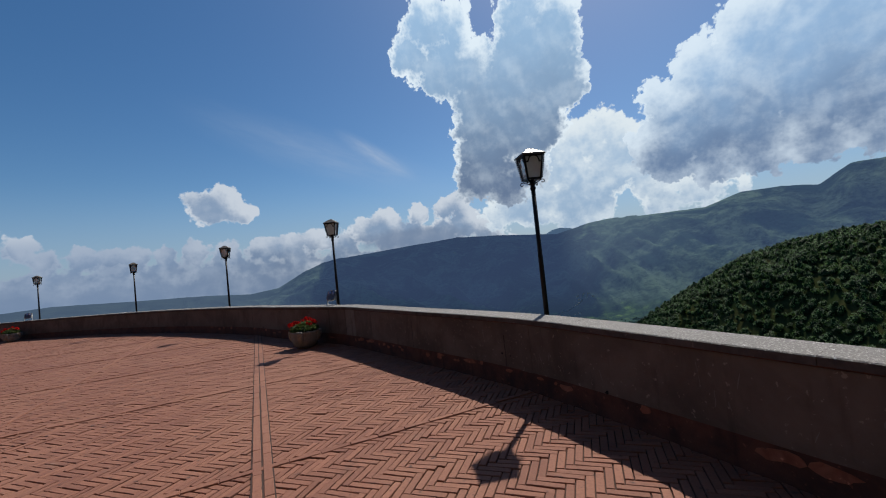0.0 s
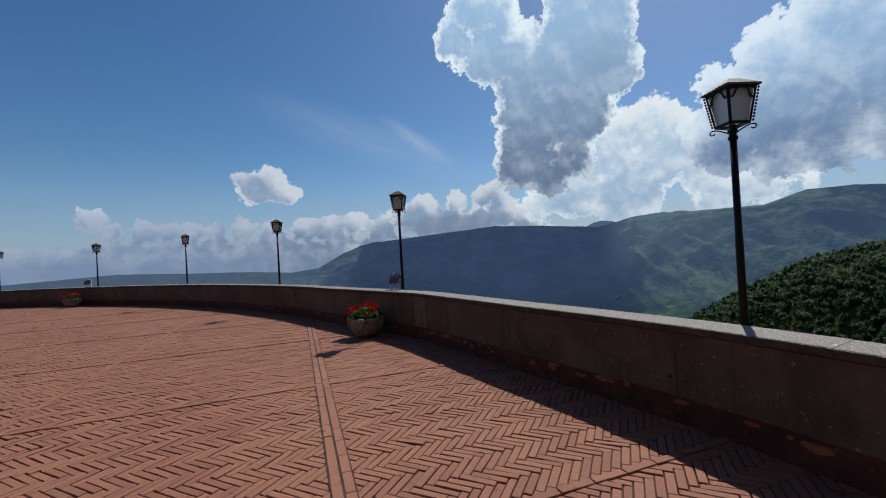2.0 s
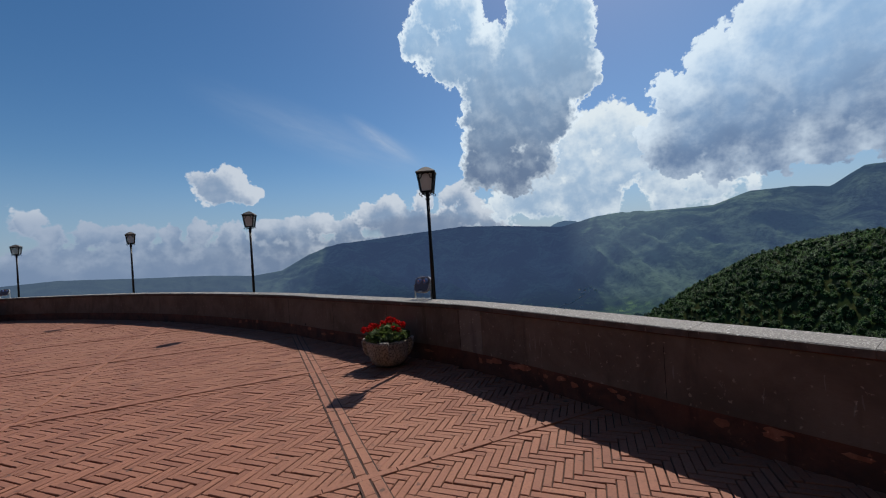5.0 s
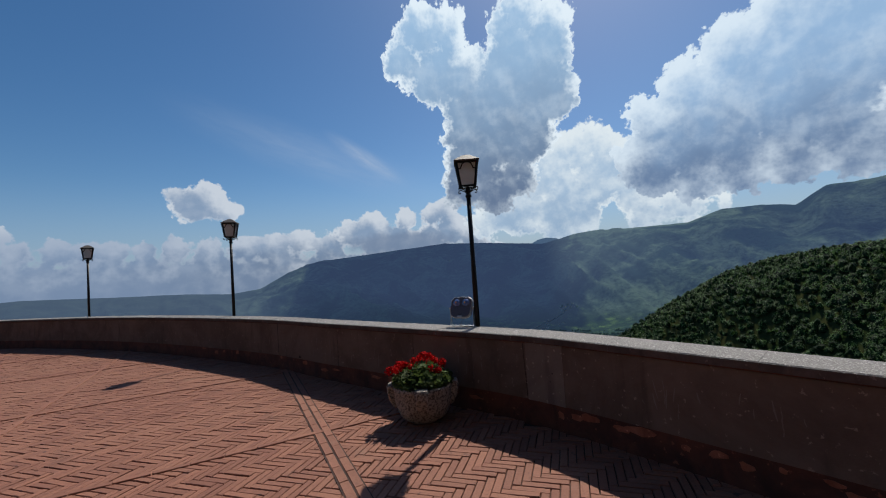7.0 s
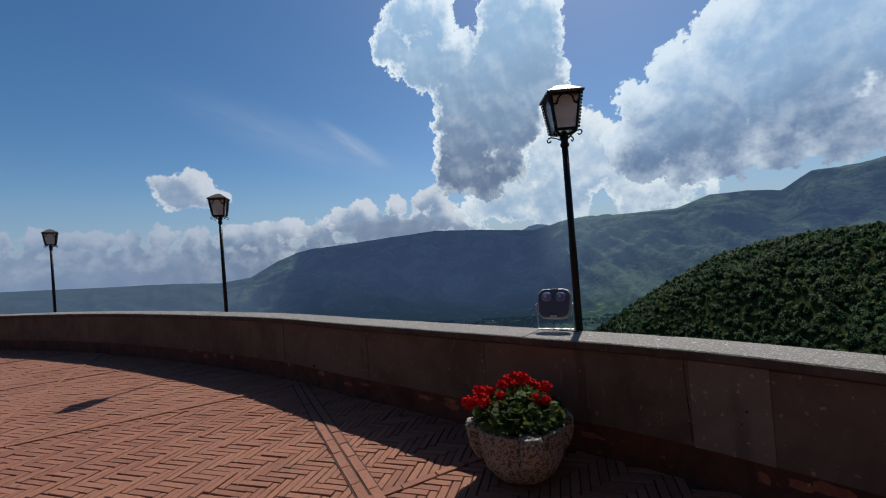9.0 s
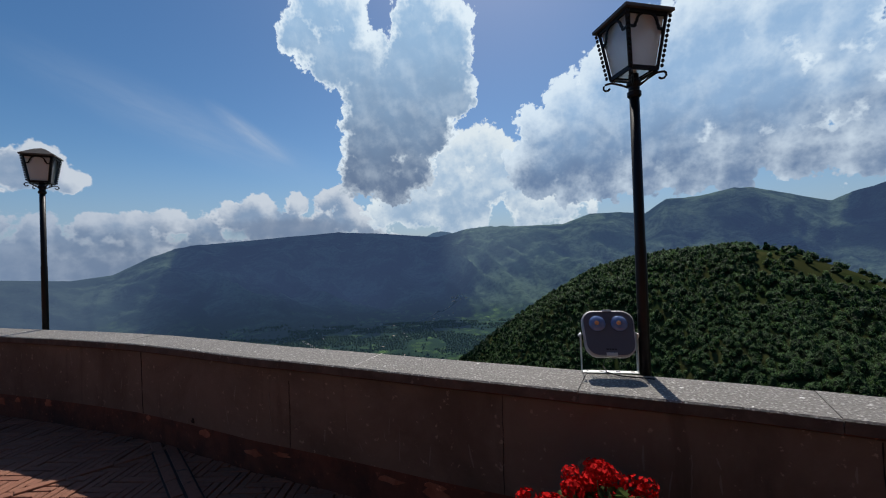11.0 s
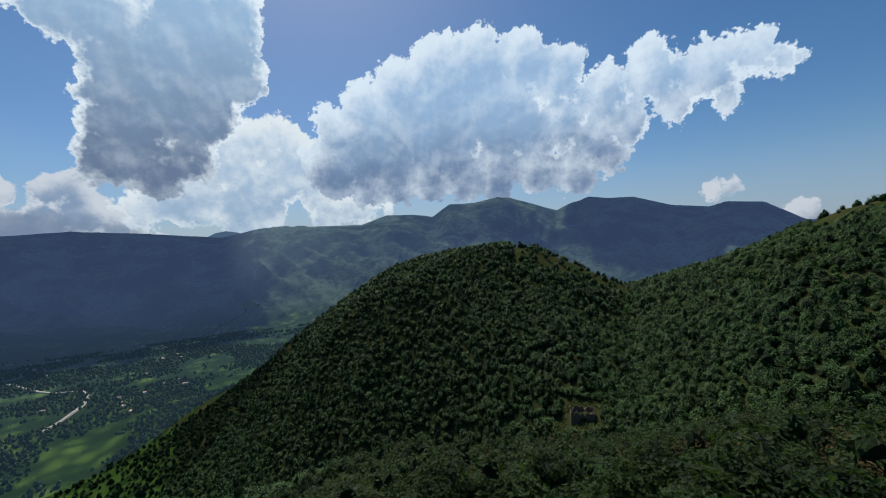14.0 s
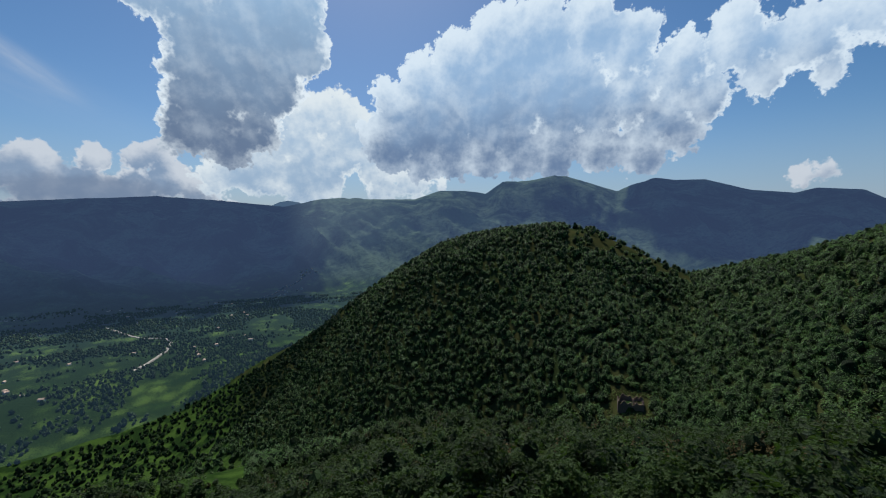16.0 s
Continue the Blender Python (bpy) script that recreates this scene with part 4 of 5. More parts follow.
def floodlight():
    ob = thing("floodlight", Matrix(), "grey two-lens LED floodlight on a steel bracket screwed to the coping", "floodlight", "floodlights on the parapet")
    tilt = pose(0, 0, 0.214, -27, 0, 0)       # the face looks to -y and a little up
    def front(points, y):
        return [tilt @ Vector((x, y, z)) for x, z in points]
    w, h = 0.136, 0.130
    part("housing", shell(bmesh.new(), [front(outline(w - 0.012, h - 0.012, 0.06, 6, 0.05), -0.03), front(outline(w, h, 0.066, 6, 0.05), -0.024), front(outline(w, h, 0.066, 6, 0.05), 0.012), front(outline(w - 0.03, h - 0.03, 0.05, 6, 0.05), 0.03)]), HOUSING, ob, "grey cast housing", True)
    face = part("faceplate", shell(bmesh.new(), [front(outline(w - 0.008, h - 0.008, 0.06, 6, 0.05), -0.033), front(outline(w - 0.008, h - 0.008, 0.06, 6, 0.05), -0.026)]), FACEPLATE, ob, "dark flat faceplate")
    for sx in (-1, 1):
        bm = bmesh.new()
        spot = tilt @ Matrix.Translation((sx * 0.058, -0.033, 0.052)) @ pose(0, 0, 0, 90, 0, 0)
        lathe(bm, [(0.046, 0.0), (0.045, 0.006), (0.036, 0.014), (0.02, 0.019), (0.004, 0.0205)], 20)
        bmesh.ops.transform(bm, matrix=spot, verts=bm.verts)
        lens = part("lens", bm, LENS, face, "round blue-tinted glass lens", True)
        bm = lathe(bmesh.new(), [(0.012, 0.0), (0.012, 0.006), (0.003, 0.008)], 12)
        bmesh.ops.transform(bm, matrix=tilt @ Matrix.Translation((sx * 0.058 - 0.006, -0.0525, 0.05)) @ pose(0, 0, 0, 90, 0, 0), verts=bm.verts)
        part("led_chip", bm, LED, face, "orange LED chip")
    for x, z, sx, sz, mat in ((0.0, 0.126, 0.05, 0.012, GALVANISED), (0.0, -0.12, 0.056, 0.02, GALVANISED)):
        part("clip", box(bmesh.new(), (sx, 0.01, sz), (x, -0.034, z), None, 0.002), mat, ob).matrix_basis = tilt
    for i, width in enumerate((0.012, 0.009, 0.012, 0.01)):
        part("printed_bar", box(bmesh.new(), (width, 0.001, 0.008), (-0.02 + i * 0.014, -0.0336, -0.092)), RUBBER, face).matrix_basis = tilt
    for i in range(13):
        part("cooling_fin", box(bmesh.new(), (0.004, 0.06, 0.19 - 0.006 * abs(i - 6)), ((i - 6) * 0.0175, 0.045, 0.0), None, 0.001), HOUSING, ob).matrix_basis = tilt
    # bracket: two cheeks, a foot with slots, pivots
    bracket = part("bracket", box(bmesh.new(), (0.30, 0.042, 0.004), (0, 0, 0.003), None, 0.001), GALVANISED, ob, "pale galvanised steel foot bar")
    for sx in (-1, 1):
        part("cheek", box(bmesh.new(), (0.004, 0.042, 0.222), (sx * 0.149, 0, 0.113), None, 0.0015), GALVANISED, bracket)
        bm = lathe(bmesh.new(), [(0.012, 0.0), (0.012, 0.008), (0.007, 0.009), (0.007, 0.014)], 10)
        bmesh.ops.transform(bm, matrix=Matrix.Translation((sx * 0.15, 0, 0.208)) @ pose(0, 0, 0, 0, sx * 90, 0), verts=bm.verts)
        part("pivot_bolt", bm, GALVANISED, bracket)
    for x in (-0.12, -0.045, 0.045, 0.12):
        bm = lathe(bmesh.new(), [(0.008, 0.005), (0.008, 0.0062)], 10)
        bmesh.ops.transform(bm, matrix=Matrix.Translation((x, 0, 0)) @ Matrix.Diagonal((1.6, 0.8, 1, 1)), verts=bm.verts)
        part("slot", bm, RUBBER, bracket)
    part("cable", tube(bmesh.new(), [(0.0, 0.03, 0.15), (-0.01, 0.03, 0.08), (-0.03, 0.02, 0.03), (-0.02, -0.03, 0.008), (0.05, -0.08, 0.005), (0.14, -0.10, 0.005), (0.2, -0.12, 0.005)], 0.004), RUBBER, ob, "thin black cable")
    return ob


light_one = floodlight()
light_one.matrix_basis = pose(-2.853, 9.697, TOP + 0.0015, 0, 0, -26)
copy_thing(light_one, Matrix.Translation(on_arc(79.95, RADIUS - 0.2, TOP + 0.0015)) @ pose(0, 0, 0, 0, 0, 20))


# ---- flower bowls
def flower_bowl(seed):
    rng = random.Random(seed)
    ob = thing("flower_bowl", Matrix(), "carved stone bowl of red geraniums standing on the brick floor", "flower pot", "flower bowls along the parapet")
    bm = lathe(bmesh.new(), [(0.11, 0.0), (0.165, 0.01), (0.215, 0.04), (0.252, 0.085), (0.28, 0.15), (0.296, 0.23), (0.302, 0.32), (0.31, 0.335), (0.312, 0.366), (0.302, 0.378), (0.275, 0.376), (0.262, 0.34), (0.25, 0.30)], 40)
    for v in bm.verts:
        v.co += 0.006 * noise.noise_vector(v.co * 9 + Vector((seed, 0, 0)))
    bowl = part("bowl", bm, STONE, ob, "rough carved stone bowl", True)
    # four shield-shaped lugs that rise to the rim and run out down the side
    for k in range(4):
        bm = bmesh.new()
        rows = []
        for z, half, out, thick in ((0.14, 0.012, 0.285, 0.03), (0.155, 0.04, 0.305, 0.05), (0.19, 0.06, 0.33, 0.07), (0.25, 0.066, 0.358, 0.09), (0.31, 0.068, 0.37, 0.1), (0.368, 0.068, 0.372, 0.1), (0.392, 0.06, 0.362, 0.09)):
            rows.append([bm.verts.new((out - d * thick, u * half, z)) for d, u in ((0, -0.72), (0, 0.72), (0.18, 1), (1, 1), (1, -1), (0.18, -1))])
        for a, b in zip(rows, rows[1:]):
            for n in range(6):
                bm.faces.new((a[n], a[(n + 1) % 6], b[(n + 1) % 6], b[n]))
        bm.faces.new(rows[0][::-1])
        bm.faces.new(rows[-1])
        bmesh.ops.recalc_face_normals(bm, faces=bm.faces)
        for v in bm.verts:
            v.co += 0.004 * noise.noise_vector(v.co * 25 + Vector((k, seed, 0)))
        bmesh.ops.transform(bm, matrix=pose(0, 0, 0, 0, 0, 90 * k), verts=bm.verts)
        part("lug", bm, STONE, bowl, "shield-shaped carved lug")
        bm = box(bmesh.new(), (0.008, 0.01, 0.16), (0.363, 0, 0.29), pose(0, 0, 0, 0, 10, 0), 0.002)
        bmesh.ops.transform(bm, matrix=pose(0, 0, 0, 0, 0, 90 * k), verts=bm.verts)
        part("carved_rib", bm, STONE, bowl)
    part("soil", lathe(bmesh.new(), [(0.25, 0.29), (0.255, 0.335), (0.12, 0.35), (0.01, 0.352)], 20), SOIL, ob, "dark potting soil")
    # leaves: small scalloped discs, cupped
    bm = bmesh.new()
    for i in range(1000):
        a, r = rng.uniform(0, 2 * math.pi), 0.31 * math.sqrt(rng.random())
        h = 0.37 + 0.20 * rng.random() ** 0.6 * (1 - (r / 0.35) ** 2) + rng.uniform(-0.01, 0.03)
        m = pose(r * math.cos(a), r * math.sin(a), h, rng.uniform(-55, 55), rng.uniform(-55, 55), rng.uniform(0, 360))
        size = rng.uniform(0.014, 0.03)
        rim = [bm.verts.new(m @ Vector((size * (1 + 0.12 * (k % 2)) * math.cos(k * math.pi / 4), size * (1 + 0.12 * (k % 2)) * math.sin(k * math.pi / 4), size * 0.25))) for k in range(8)]
        mid = bm.verts.new(m @ Vector((0, 0, 0)))
        for k in range(7):
            bm.faces.new((mid, rim[k], rim[k + 1]))
    part("leaves", bm, LEAF, ob, "small round green leaves")
    bm = bmesh.new()
    heads = []
    for x, up in ((-0.34, 0.16), (-0.26, 0.25), (-0.25, 0.17), (-0.18, 0.24), (-0.12, 0.20), (-0.07, 0.28), (-0.01, 0.34), (0.03, 0.29), (0.10, 0.32), (0.15, 0.27), (0.22, 0.23), (0.04, 0.19), (0.10, 0.16), (0.155, 0.13)):
        for k in range(2):
            deep = (up - 0.2) * 0.9 + rng.uniform(-0.06, 0.07) + 0.09 * k
            heads.append(Vector((x + rng.uniform(-0.025, 0.025), deep, 0.40 + up * 0.76 - deep * 0.3 + rng.uniform(-0.015, 0.015))))
    for p in heads:
        tube(bm, [(p.x * 0.45, p.y * 0.45, 0.36), (p.x * 0.8, p.y * 0.8, (0.36 + p.z) / 2 + 0.02), p], 0.0025, 4)
    part("stems", bm, STEM, ob, "thin green flower stems")
    for p in heads:
        bm = bmesh.new()
        big = rng.uniform(0.036, 0.054)
        for j in range(80):
            d = Vector((rng.gauss(0, 1), rng.gauss(0, 1), rng.gauss(0.25, 0.9))).normalized()
            m = Matrix.Translation(p + d * big * rng.uniform(0.55, 1.0)) @ d.to_track_quat("Z", "Y").to_matrix().to_4x4() @ pose(0, 0, 0, rng.uniform(-35, 35), rng.uniform(-35, 35), rng.uniform(0, 360))
            s = rng.uniform(0.007, 0.0125)
            v = [bm.verts.new(m @ Vector(c)) for c in ((-s, -s * 0.7, 0), (s * 0.4, -s, 0.003), (s, s * 0.5, 0), (-s * 0.3, s, 0.003))]
            bm.faces.new(v)
        part("flower_head", bm, RED_PETAL, ob, "round red geranium blossom head")
    return ob


flower_bowl(5).matrix_basis = pose(-3.34, 9.09, 0.002, 0, 0, 1)
flower_bowl(9).matrix_basis = pose(-20.1, 17.35, 0.002, 0, 0, 20)

# ---------------------------------------------------------------- woods on the slopes
def stand(bearing, r):
    """World place of the ground at bearings and distances."""
    b = np.radians(bearing)
    return np.stack([LOOKOUT[0] + r * np.sin(b), LOOKOUT[1] + r * np.cos(b), land(bearing, r) + LOOKOUT[2]], -1)


def scatter(b_from, b_to, r_from, r_to, spacing, seed):
    """Bearings and distances of a jittered, even spread."""
    rng = np.random.default_rng(seed)
    bs, rs = [], []
    r = r_from
    while r < r_to:
        n = max(1, int(radians(b_to - b_from) * r / spacing))
        bs.append(b_from + (b_to - b_from) * (np.arange(n) + rng.random(n)) / n)
        rs.append(r + (rng.random(n) - 0.5) * spacing * 1.3)
        r += spacing
    return np.concatenate(bs), np.concatenate(rs)


def crown_shape(subdivisions, seed, tall):
    """A lumpy crown of unit radius, flattened under."""
    bm = bmesh.new()
    bmesh.ops.create_icosphere(bm, subdivisions=subdivisions, radius=1)
    for v in bm.verts:
        d = v.co.normalized()
        swell = 1 + 0.55 * noise.noise(d * 1.7 + Vector((seed * 3.1, 0, 0))) + 0.4 * noise.noise(d * 4.1 + Vector((0, seed * 2.3, 0)))
        v.co = d * swell
        v.co.z *= tall if v.co.z > 0 else 0.55
    bm.verts.ensure_lookup_table()
    points = np.array([v.co[:] for v in bm.verts])
    faces = np.array([[v.index for v in f.verts] for f in bm.faces])
    bm.free()
    return points, faces


def plant(name, places, sizes, shapes, mat, label, seed):
    """Joins a crown at every place into one mesh."""
    rng = np.random.default_rng(seed)
    pick = rng.integers(0, len(shapes), len(places))
    all_points, all_faces, base = [], [], 0
    for k, (points, faces) in enumerate(shapes):
        mine = np.flatnonzero(pick == k)
        turn = rng.random(len(mine)) * 2 * math.pi
        ca, sa = np.cos(turn)[:, None], np.sin(turn)[:, None]
        s = sizes[mine][:, None]
        squash = rng.uniform(0.9, 1.6, len(mine))[:, None]
        x = places[mine, 0:1] + s * (points[None, :, 0] * ca - points[None, :, 1] * sa)
        y = places[mine, 1:2] + s * (points[None, :, 0] * sa + points[None, :, 1] * ca)
        z = places[mine, 2:3] + s * (points[None, :, 2] * squash + 0.55)
        all_points.append(np.stack([x, y, z], -1).reshape(-1, 3))
        all_faces.append((faces[None] + base + len(points) * np.arange(len(mine))[:, None, None]).reshape(-1, 3))
        base += len(points) * len(mine)
    data = faces_mesh(name, np.concatenate(all_points).tolist(), np.concatenate(all_faces).tolist())
    return tagged(link_mesh(name, data, mat, None, label), category="woodland", kind="stuff")


def leafy(name, places, sizes, per, leaf, mat, label, seed):
    rng = np.random.default_rng(seed)
    n = len(places)
    d = rng.normal(size=(n, per, 3))
    d /= np.linalg.norm(d, axis=-1, keepdims=True)
    d[..., 2] = np.where(d[..., 2] < -0.2, -d[..., 2], d[..., 2])
    lobe = 0.75 + 0.5 * grain(d[..., 0] * 2.4 + 9 + np.arange(n)[:, None] * 3.7, d[..., 1] * 2.4 + d[..., 2] * 1.7 + 5, 4)
    radius = lobe * rng.uniform(0.72, 1.05, (n, per)) * sizes[:, None]
    mid = places[:, None] + d * radius[..., None] * np.array([1, 1, 1.15]) + np.array([0, 0, 0.6]) * sizes[:, None, None]
    tilt = d + rng.normal(scale=0.5, size=d.shape) + np.array([0, 0, 0.5])
    tilt /= np.linalg.norm(tilt, axis=-1, keepdims=True)
    side = np.cross(tilt, rng.normal(size=d.shape))
    side /= np.linalg.norm(side, axis=-1, keepdims=True)
    other = np.cross(tilt, side)
    s = rng.uniform(0.6, 1.3, (n, per, 1)) * leaf
    corners = [mid - side * s, mid - other * s * 0.6 + tilt * s * 0.2, mid + side * s, mid + other * s * 0.6 + tilt * s * 0.2]
    points = np.stack(corners, 2).reshape(-1, 3)
    quads = np.arange(len(points)).reshape(-1, 4)
    data = faces_mesh(name, points.tolist(), quads.tolist())
    return tagged(link_mesh(name, data, mat, None, label), category="brush", kind="stuff")


def spot(bearing, up, r_from=150.0, r_to=4200.0):
    """The first distance past r_from at which the ground stands up degrees above the level of the eye."""
    r = np.linspace(r_from, r_to, 6000)
    seen = np.degrees(np.arctan2(land(np.full(r.size, float(bearing)), r), r))
    hit = np.flatnonzero(seen >= up)
    return float(r[hit[0]]) if hit.size else r_to


RUIN_FAR = spot(61.5, -23.2, 215)
rng = np.random.default_rng(7)
mid_crowns = [crown_shape(2, k + 10, 1.25) for k in range(6)]
rough_crowns = [crown_shape(1, k + 20, 1.1) for k in range(5)]
b, r = scatter(8, 104, 185, 420, 5.0, 1)
keep = (np.abs(b - 61.5) > 2.6) | (np.abs(r - RUIN_FAR) > 13)
b, r = b[keep], r[keep]
sizes = rng.uniform(1.7, 3.8, b.size)
leafy("hill_leafage", stand(b, r) + np.array([0, 0, 0.5]), sizes * 1.1, 125, 0.39, LIT_HILL_LEAF, "loose leafy twigs of the oak wood", 32)
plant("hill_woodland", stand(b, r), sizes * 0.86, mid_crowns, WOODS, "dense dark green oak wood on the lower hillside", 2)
b, r = scatter(-8, 104, 420, 720, 6.2, 3)
top = np.interp(b, HILL_AT, HILL_FAR)
bare = ((b > 53) & (b < 68) | (b > 86)) & (r > top - 110)
open_west = rng.random(b.size) < np.clip((13 - b - 6 * fractal(b / 3, r / 60, 81, 3)) / 9, 0, 0.6)
keep = (r < top + 40) & (~bare | (rng.random(b.size) < 0.14)) & ~open_west
b, r = b[keep], r[keep]
sizes = rng.uniform(1.9, 4.3, b.size) * np.where(b > 76, 0.72, 1.0)
leafy("hill_leafage", stand(b, r) + np.array([0, 0, 0.5]), sizes * 1.1, 62, 0.56, LIT_HILL_LEAF, "loose leafy twigs near the hilltop", 33)
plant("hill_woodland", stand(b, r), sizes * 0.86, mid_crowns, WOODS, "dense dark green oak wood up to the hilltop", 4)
b, r = scatter(-14, 26, 720, 1010, 7.0, 5)
keep = (r < np.interp(b, HILL_AT, HILL_FAR) + 50) & (rng.random(b.size) < 0.9 - np.clip((13 - b - 6 * fractal(b / 3, r / 60, 81, 3)) / 9, 0, 0.5))
b, r = b[keep], r[keep]
plant("hill_woodland", stand(b, r), rng.uniform(2.2, 4.4, b.size), rough_crowns, WOODS, "wooded spur running down to the valley", 6)

# bright scrub round the ruin
b, r = scatter(58.6, 64.6, RUIN_FAR - 16, RUIN_FAR + 14, 1.5, 51)
clear = (np.abs(b - 61.5) > 2.2) | (np.abs(r - RUIN_FAR) > 6)
b, r = b[clear], r[clear]
leafy("scrub", stand(b, r), rng.uniform(0.35, 0.8, b.size), 40, 0.24, SCRUB, "light green grass and scrub round the ruin", 52)

# copses and hedges of the valley
b, r = scatter(-40, 32, 1000, 2330, 11.5, 8)
x, y = r * np.sin(np.radians(b)), r * np.cos(np.radians(b))
thick_wood = fractal(x / 170, y / 110, 21, 5)
keep = (thick_wood > 0.50) | (np.abs(fractal(x / 130, y / 60, 44, 3) - 0.5) < 0.012)
b, r = b[keep], r[keep]
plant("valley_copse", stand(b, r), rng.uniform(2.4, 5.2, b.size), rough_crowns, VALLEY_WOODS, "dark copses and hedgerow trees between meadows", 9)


b, r = scatter(-12, 106, 62, 185, 5.2, 12)
sizes = 1.3 + 3.4 * rng.random(b.size) ** 2.2
dry = rng.random(b.size) < 0.14
leafy("slope_brush", stand(b, r)[~dry], sizes[~dry], 120, 0.42, BRUSH, "green brush and young trees on the near slope", 13)
leafy("dry_brush", stand(b, r)[dry], sizes[dry] * 0.8, 110, 0.36, DRY_BRUSH, "brownish dry brush on the near slope", 19)
# near-black cores paint the shade inside the brush
plant("brush_shade", stand(b, r), sizes * 0.58, mid_crowns, WOODS, "inner growth of the brush, coloured dark for its shade", 14)
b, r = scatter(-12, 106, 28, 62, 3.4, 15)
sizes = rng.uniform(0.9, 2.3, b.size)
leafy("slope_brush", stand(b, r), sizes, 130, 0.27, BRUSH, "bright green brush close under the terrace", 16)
plant("brush_shade", stand(b, r), sizes * 0.58, mid_crowns, WOODS, "inner growth of the brush, coloured dark for its shade", 17)


# unseen clouds added high between the far mountains and the sun to shade them
def cloud_bank(b_from, b_to, fronts, label):
    SHIFT = TO_SUN * 5200
    bs = np.linspace(b_from, b_to, 70)
    near = np.interp(bs, [-48, -17, -4, 12, 16], fronts)
    top, low = [], []
    for k in range(24):
        f = k / 23
        rim = 60 * np.sin(bs * 0.9 + k) + 90 * (fractal(bs / 4, bs * 0 + 3, 31) - 0.5)
        rr = near + (4800 - near) * f + rim
        bb = bs + np.where(bs > 16, 1.2 * math.sin(k * 0.9), 0)
        x, y = rr * np.sin(np.radians(bb)), rr * np.cos(np.radians(bb))
        thickness = 420 * math.sin(math.pi * f) ** 0.5 * np.sin(np.pi * np.linspace(0, 1, 70)) ** 0.5 * (0.5 + fractal(x / 400, y / 400, 33))
        top.append(np.stack([x + SHIFT.x, y + SHIFT.y, SHIFT.z - 150 + thickness], -1))
        low.append(np.stack([x + SHIFT.x, y + SHIFT.y, SHIFT.z - 152 - thickness * 0.15], -1))
    points = np.concatenate([np.array(top).reshape(-1, 3), np.array(low).reshape(-1, 3)])
    index = np.arange(24 * 70).reshape(24, 70)
    quads = np.stack([index[:-1, :-1], index[:-1, 1:], index[1:, 1:], index[1:, :-1]], -1).reshape(-1, 4)
    data = faces_mesh("backdrop_cloud", points.tolist(), np.concatenate([quads, quads[:, ::-1] + 24 * 70]).tolist())
    return tagged(link_mesh("backdrop_cloud", data, VAPOUR, None, label, True), category="cloud", kind="structure")


VAPOUR = plain("cloud_vapour", (0.8, 0.8, 0.8), 1.0, 0, 0.05, 0.002, 0.0)
cloud_bank(-21, 16.0, [2500, 2500, 2200, 2450, 2700], "unseen cloud added to shade the mountain")
cloud_bank(63, 100, [3100] * 5, "unseen cloud added to shade the eastern range")

# unseen shreds added along the rim of that cloud to fray its shadow
gen = np.random.default_rng(41)
shreds = []
for k in range(420):
    f = gen.random()
    if f < 0.6:
        b, r = 14.5 + abs(gen.normal(0, 2.4)), gen.uniform(2300, 4700)
    else:
        b, r = gen.uniform(-30, 15), 2480 - abs(gen.normal(0, 110))
    shreds.append((r * math.sin(radians(b)) + TO_SUN.x * 5200, r * math.cos(radians(b)) + TO_SUN.y * 5200, TO_SUN.z * 5200 - 100 + gen.uniform(-60, 60)))
bits = plant("shadow_shreds", np.array(shreds), gen.uniform(18, 62, len(shreds)), rough_crowns, VAPOUR, "unseen cloud shreds added to fray the shadow edge", 42)
tagged(bits, category="cloud")

